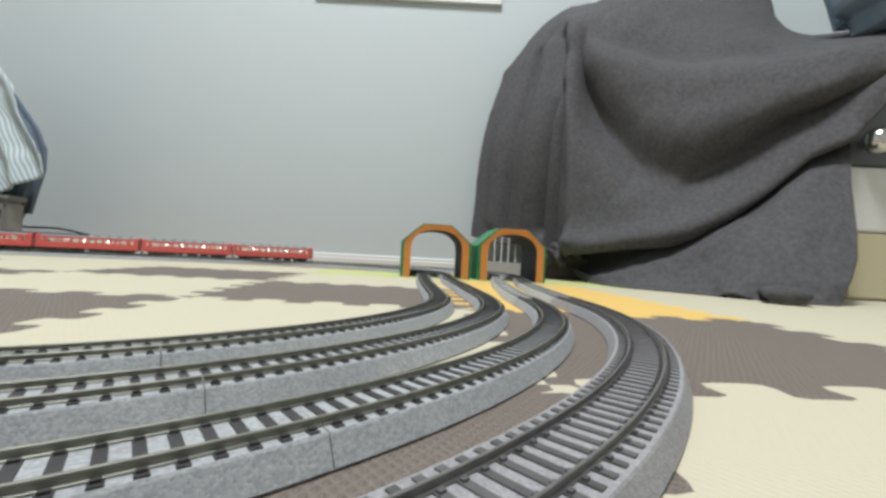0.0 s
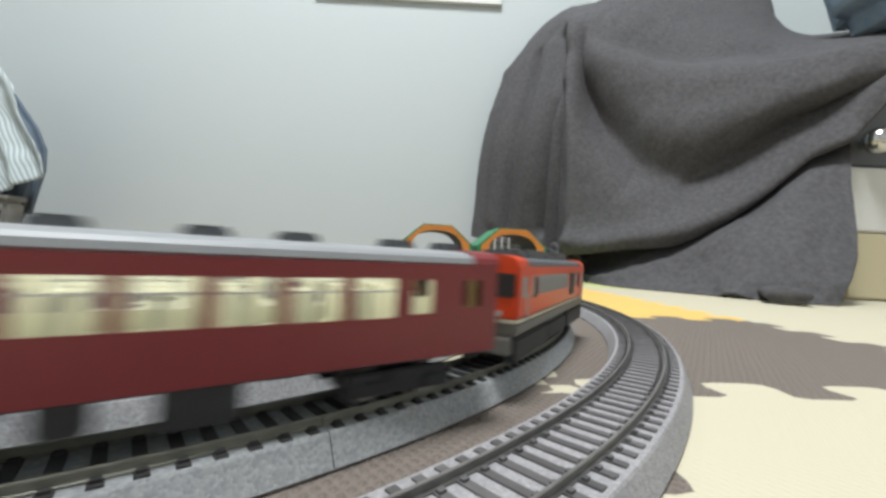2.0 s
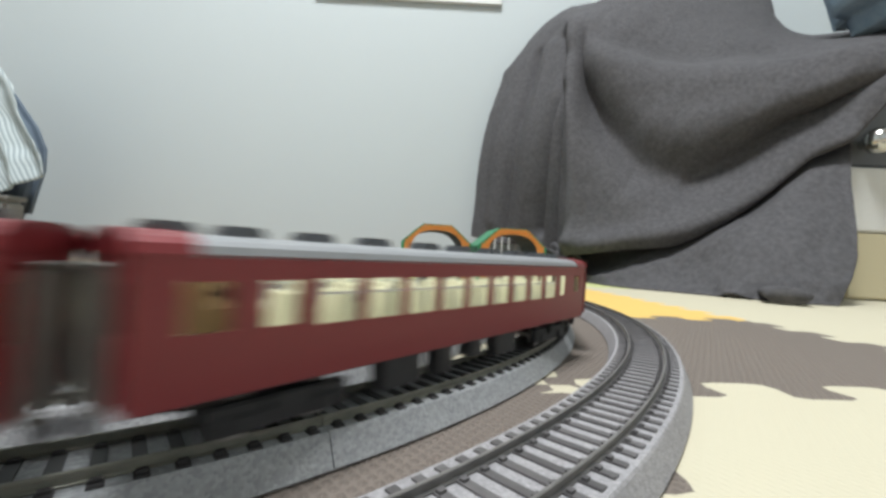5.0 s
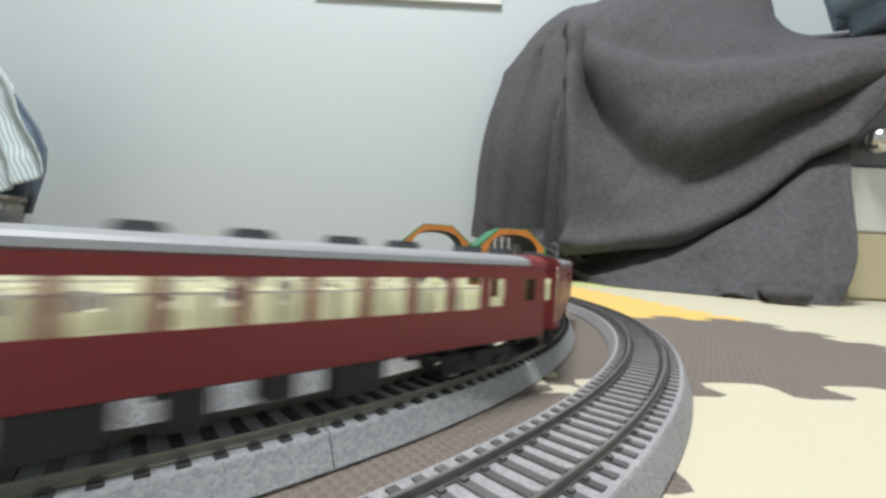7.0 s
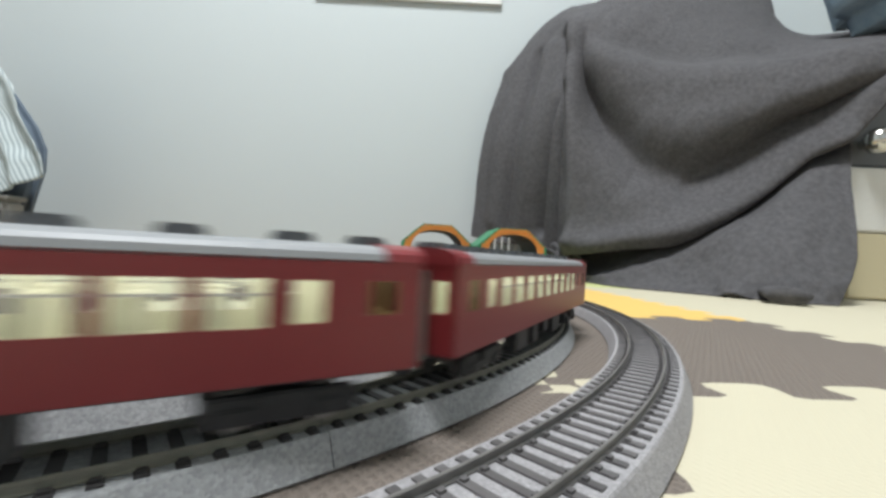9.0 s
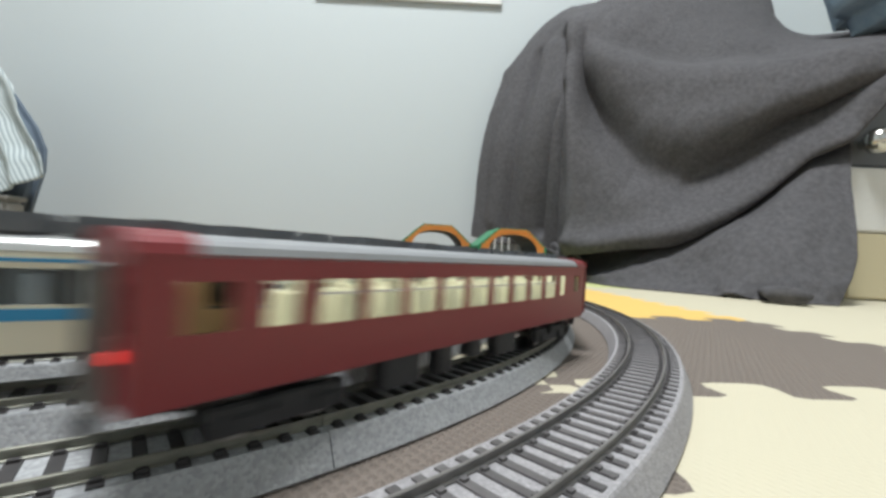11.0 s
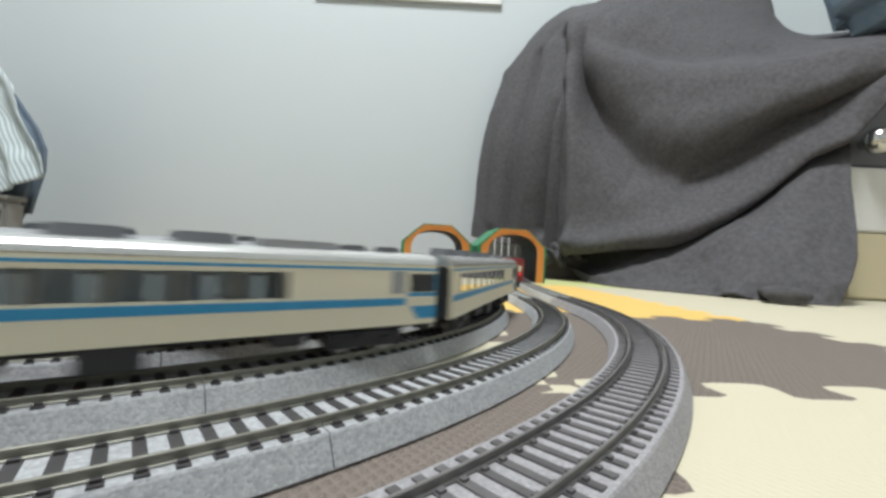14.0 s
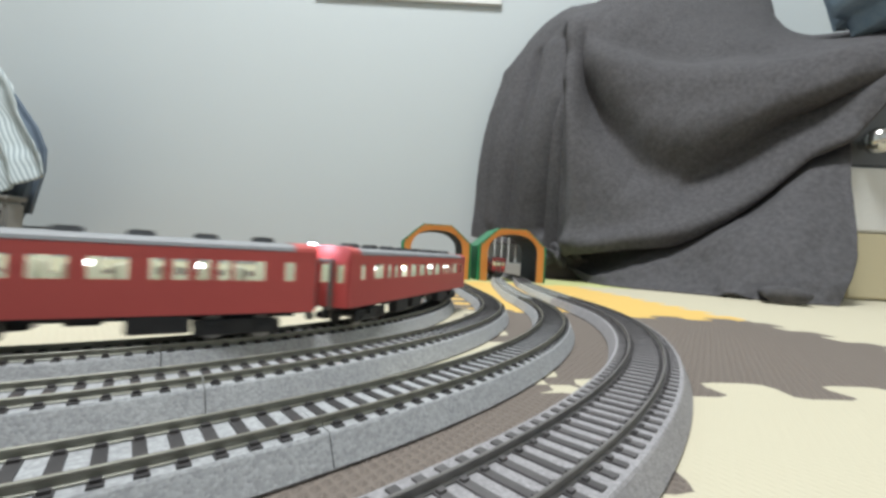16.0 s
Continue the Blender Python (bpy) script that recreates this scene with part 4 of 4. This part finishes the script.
    part("gathered_corner", knot, FLEECE, ob, smooth=True)
    # the hem lies turned under as a soft roll
    turns = [radians(15 * k) for k in range(24)]
    curl = [((0.020 + 0.0012 * math.sin(3 * a)) * math.cos(a), 0.0098 + 0.0092 * math.sin(a)) for a in turns]
    part("rolled_hem", sweep(curl, [(0.356, 0.418), (0.366, 0.432), (0.378, 0.450), (0.392, 0.475)]), FLEECE, ob, smooth=True)


# ---- things beside the track ----
def drawers():
    c = tagged(empty("storage_drawers", pose(0, 0, 0)), "low white storage drawers with round silver knob under the blanket", "cabinet")
    part("body", boxes((0.575, 1.1, 0.600, 0.93, 0.0, 0.30), bevel=0.004), WHITE, c)
    part("drawer", boxes((0.577, 1.09, 0.580, 0.600, 0.002, 0.0965), bevel=0.003), IVORYBOX, c, "cream lower drawer front")
    part("drawer", boxes((0.577, 1.09, 0.584, 0.600, 0.0985, 0.192), bevel=0.003), WHITE, c)
    top = part("drawer", boxes((0.577, 1.09, 0.592, 0.602, 0.194, 0.292), bevel=0.003), ROOFDARK, c, "dark upper drawer front")
    bm = bmesh.new()
    bmesh.ops.create_uvsphere(bm, u_segments=28, v_segments=18, radius=0.0185)
    bmesh.ops.translate(bm, verts=bm.verts[:], vec=(0.603, 0.567, 0.226))
    knob = part("knob", bm, CHROME, top, "round silver knob", smooth=True)
    bm = tube(0.007, 0, 0.03)
    bmesh.ops.rotate(bm, verts=bm.verts[:], matrix=Matrix.Rotation(radians(90), 3, "X"))
    bmesh.ops.translate(bm, verts=bm.verts[:], vec=(0.603, 0.598, 0.226))
    part("stem", bm, CHROME, knob)


def hanging_shirt():
    s = tagged(empty("striped_shirt", pose(0, 0, 0)), "white and grey striped shirt hanging beside the wall", "shirt")
    right = [(-0.99, 0.80, 0.47), (-0.895, 0.80, 0.361), (-0.858, 0.80, 0.318), (-0.846, 0.80, 0.270), (-0.816, 0.80, 0.219), (-0.797, 0.795, 0.190), (-0.785, 0.79, 0.146)]
    n, rows = 60, 40
    bm = bmesh.new()
    grid = []
    for i in range(rows):
        v = i / (rows - 1)
        x = v * (len(right) - 1)
        k = min(int(x), len(right) - 2)
        e = np.array(right[k]) * (1 - x + k) + np.array(right[k + 1]) * (x - k)
        row = []
        for j in range(n):
            u = j / (n - 1)
            px = e[0] - 0.26 * u
            pz = e[2] - 0.140 * u * v + 0.004 * math.sin(34 * u) * v
            py = e[1] - 0.02 * math.sin(math.pi * u) - 0.010 * math.sin(34 * u + 3 * v) * (0.3 + v) + 0.004 * noise.noise((u * 9, v * 9, 3))
            row.append(bm.verts.new((px, py, pz)))
        grid.append(row)
    for a, b in zip(grid, grid[1:]):
        for j in range(n - 1):
            bm.faces.new((a[j], a[j + 1], b[j + 1], b[j]))
    o = part("front", bm, STRIPES, s, smooth=True)
    o.modifiers.new("thickness", "SOLIDIFY").thickness = 0.002
    j = boxes((-1.14, -0.868, 0.835, 0.865, 0.062, 0.36), bevel=0.012)
    bmesh.ops.subdivide_edges(j, edges=j.edges[:], cuts=5, use_grid_fill=True)
    for q in j.verts:
        t = (q.co.z - 0.062) / 0.30
        q.co.x += 0.030 * math.sin(t * 3.4) - 0.15 * max(0, t - 0.52) + 0.004 * noise.noise(q.co * 20)
        q.co.y += 0.006 * noise.noise(q.co * 16)
    tagged(part("navy_jacket", j, NAVY, smooth=True), "slate blue garment hanging behind the striped shirt", "jacket")
    b = tagged(empty("grey_box", pose(0, 0, 0)), "pale grey plastic box with dark lid clips under the clothes", "box")
    part("body", boxes((-1.12, -0.838, 0.775, 0.815, 0.0, 0.094), bevel=0.006), CLIPBOX, b)
    part("lid", boxes((-1.125, -0.835, 0.771, 0.819, 0.0942, 0.104), bevel=0.004), CLIPBOX, b)
    for x in (-0.850, -0.876, -0.914, -0.970):
        part("clip", boxes((x - 0.006, x + 0.006, 0.770, 0.7752, 0.064, 0.076), bevel=0.002), UNDER, b)
    cu = bpy.data.curves.new("cable", "CURVE")
    cu.dimensions, cu.bevel_depth = "3D", 0.0022
    sp = cu.splines.new("BEZIER")
    pts = [(-1.0, 0.84, 0.075), (-0.93, 0.835, 0.052), (-0.86, 0.838, 0.046), (-0.80, 0.845, 0.046), (-0.74, 0.85, 0.036)]
    sp.bezier_points.add(len(pts) - 1)
    for q, p in zip(sp.bezier_points, pts):
        q.co = p
        q.handle_left_type = q.handle_right_type = "AUTO"
    cu.materials.append(UNDER)
    tagged(new("black_cable", cu), "black cable lying along the wall behind the track", "cable")


def rack():
    r = tagged(empty("white_wire_rack", pose(0.145, 0.90, 0)), "white rack with upright bars standing behind the tunnel", "rack")
    part("base", boxes((-0.055, 0.055, -0.01, 0.06, FLOOR_Z, 0.024), bevel=0.003), PALEGREY, r)
    for i in range(7):
        x = -0.046 + i * 0.0153
        bm = tube(0.0016, 0.022, 0.084, (x, 0.0), 10)
        part("bar", bm, WHITE, r)
    part("top_rail", boxes((-0.052, 0.052, -0.003, 0.003, 0.0832, 0.087), bevel=0.001), WHITE, r)
    d = tagged(empty("dark_case", pose(0.232, 0.79, 0, 0, 0, -8)), "dark brown low case half under the blanket", "case")
    part("body", boxes((-0.045, 0.06, -0.03, 0.06, 0.0, 0.030), bevel=0.003), CASEBROWN, d)
    part("lid", boxes((-0.046, 0.061, -0.031, 0.061, 0.0302, 0.040), bevel=0.003), CASEBROWN, d)


def jeans():
    bm = boxes((0.672, 0.96, 0.60, 0.74, 0.455, 0.62), bevel=0.03)
    bmesh.ops.subdivide_edges(bm, edges=bm.edges[:], cuts=6, use_grid_fill=True)
    for q in bm.verts:
        t = (q.co.z - 0.455) / 0.165
        q.co.x -= 0.05 * t
        q.co += Vector((0.010 * noise.noise(q.co * 14), 0.012 * noise.noise(q.co * 11 + Vector((3, 1, 2))), 0.012 * noise.noise(q.co * 13 + Vector((7, 1, 4)))))
        if t < 0.3:
            q.co.z += 0.05 * (q.co.x - 0.655)
    tagged(part("blue_jeans", bm, DENIM, smooth=True), "folded faded blue denim jeans lying on the blanket", "jeans")


def poster():
    p = tagged(empty("wall_poster", pose(0, 0, 0)), "white framed sheet hanging on the papered wall", "poster")
    part("sheet", boxes((-0.36, 0.112, WALL_Y - 0.006, WALL_Y - 0.001, 0.695, 1.10)), WHITE, p)
    part("lower_edge", boxes((-0.365, 0.118, WALL_Y - 0.011, WALL_Y - 0.001, 0.687, 0.6948), bevel=0.001), WHITE, p)
    part("side_edge", boxes((0.1122, 0.118, WALL_Y - 0.010, WALL_Y - 0.001, 0.695, 1.10)), WHITE, p)


blanket()
drawers()
hanging_shirt()
rack()
jeans()
poster()
room()
mats()
tracks()
TRAINS = trains()
motions()
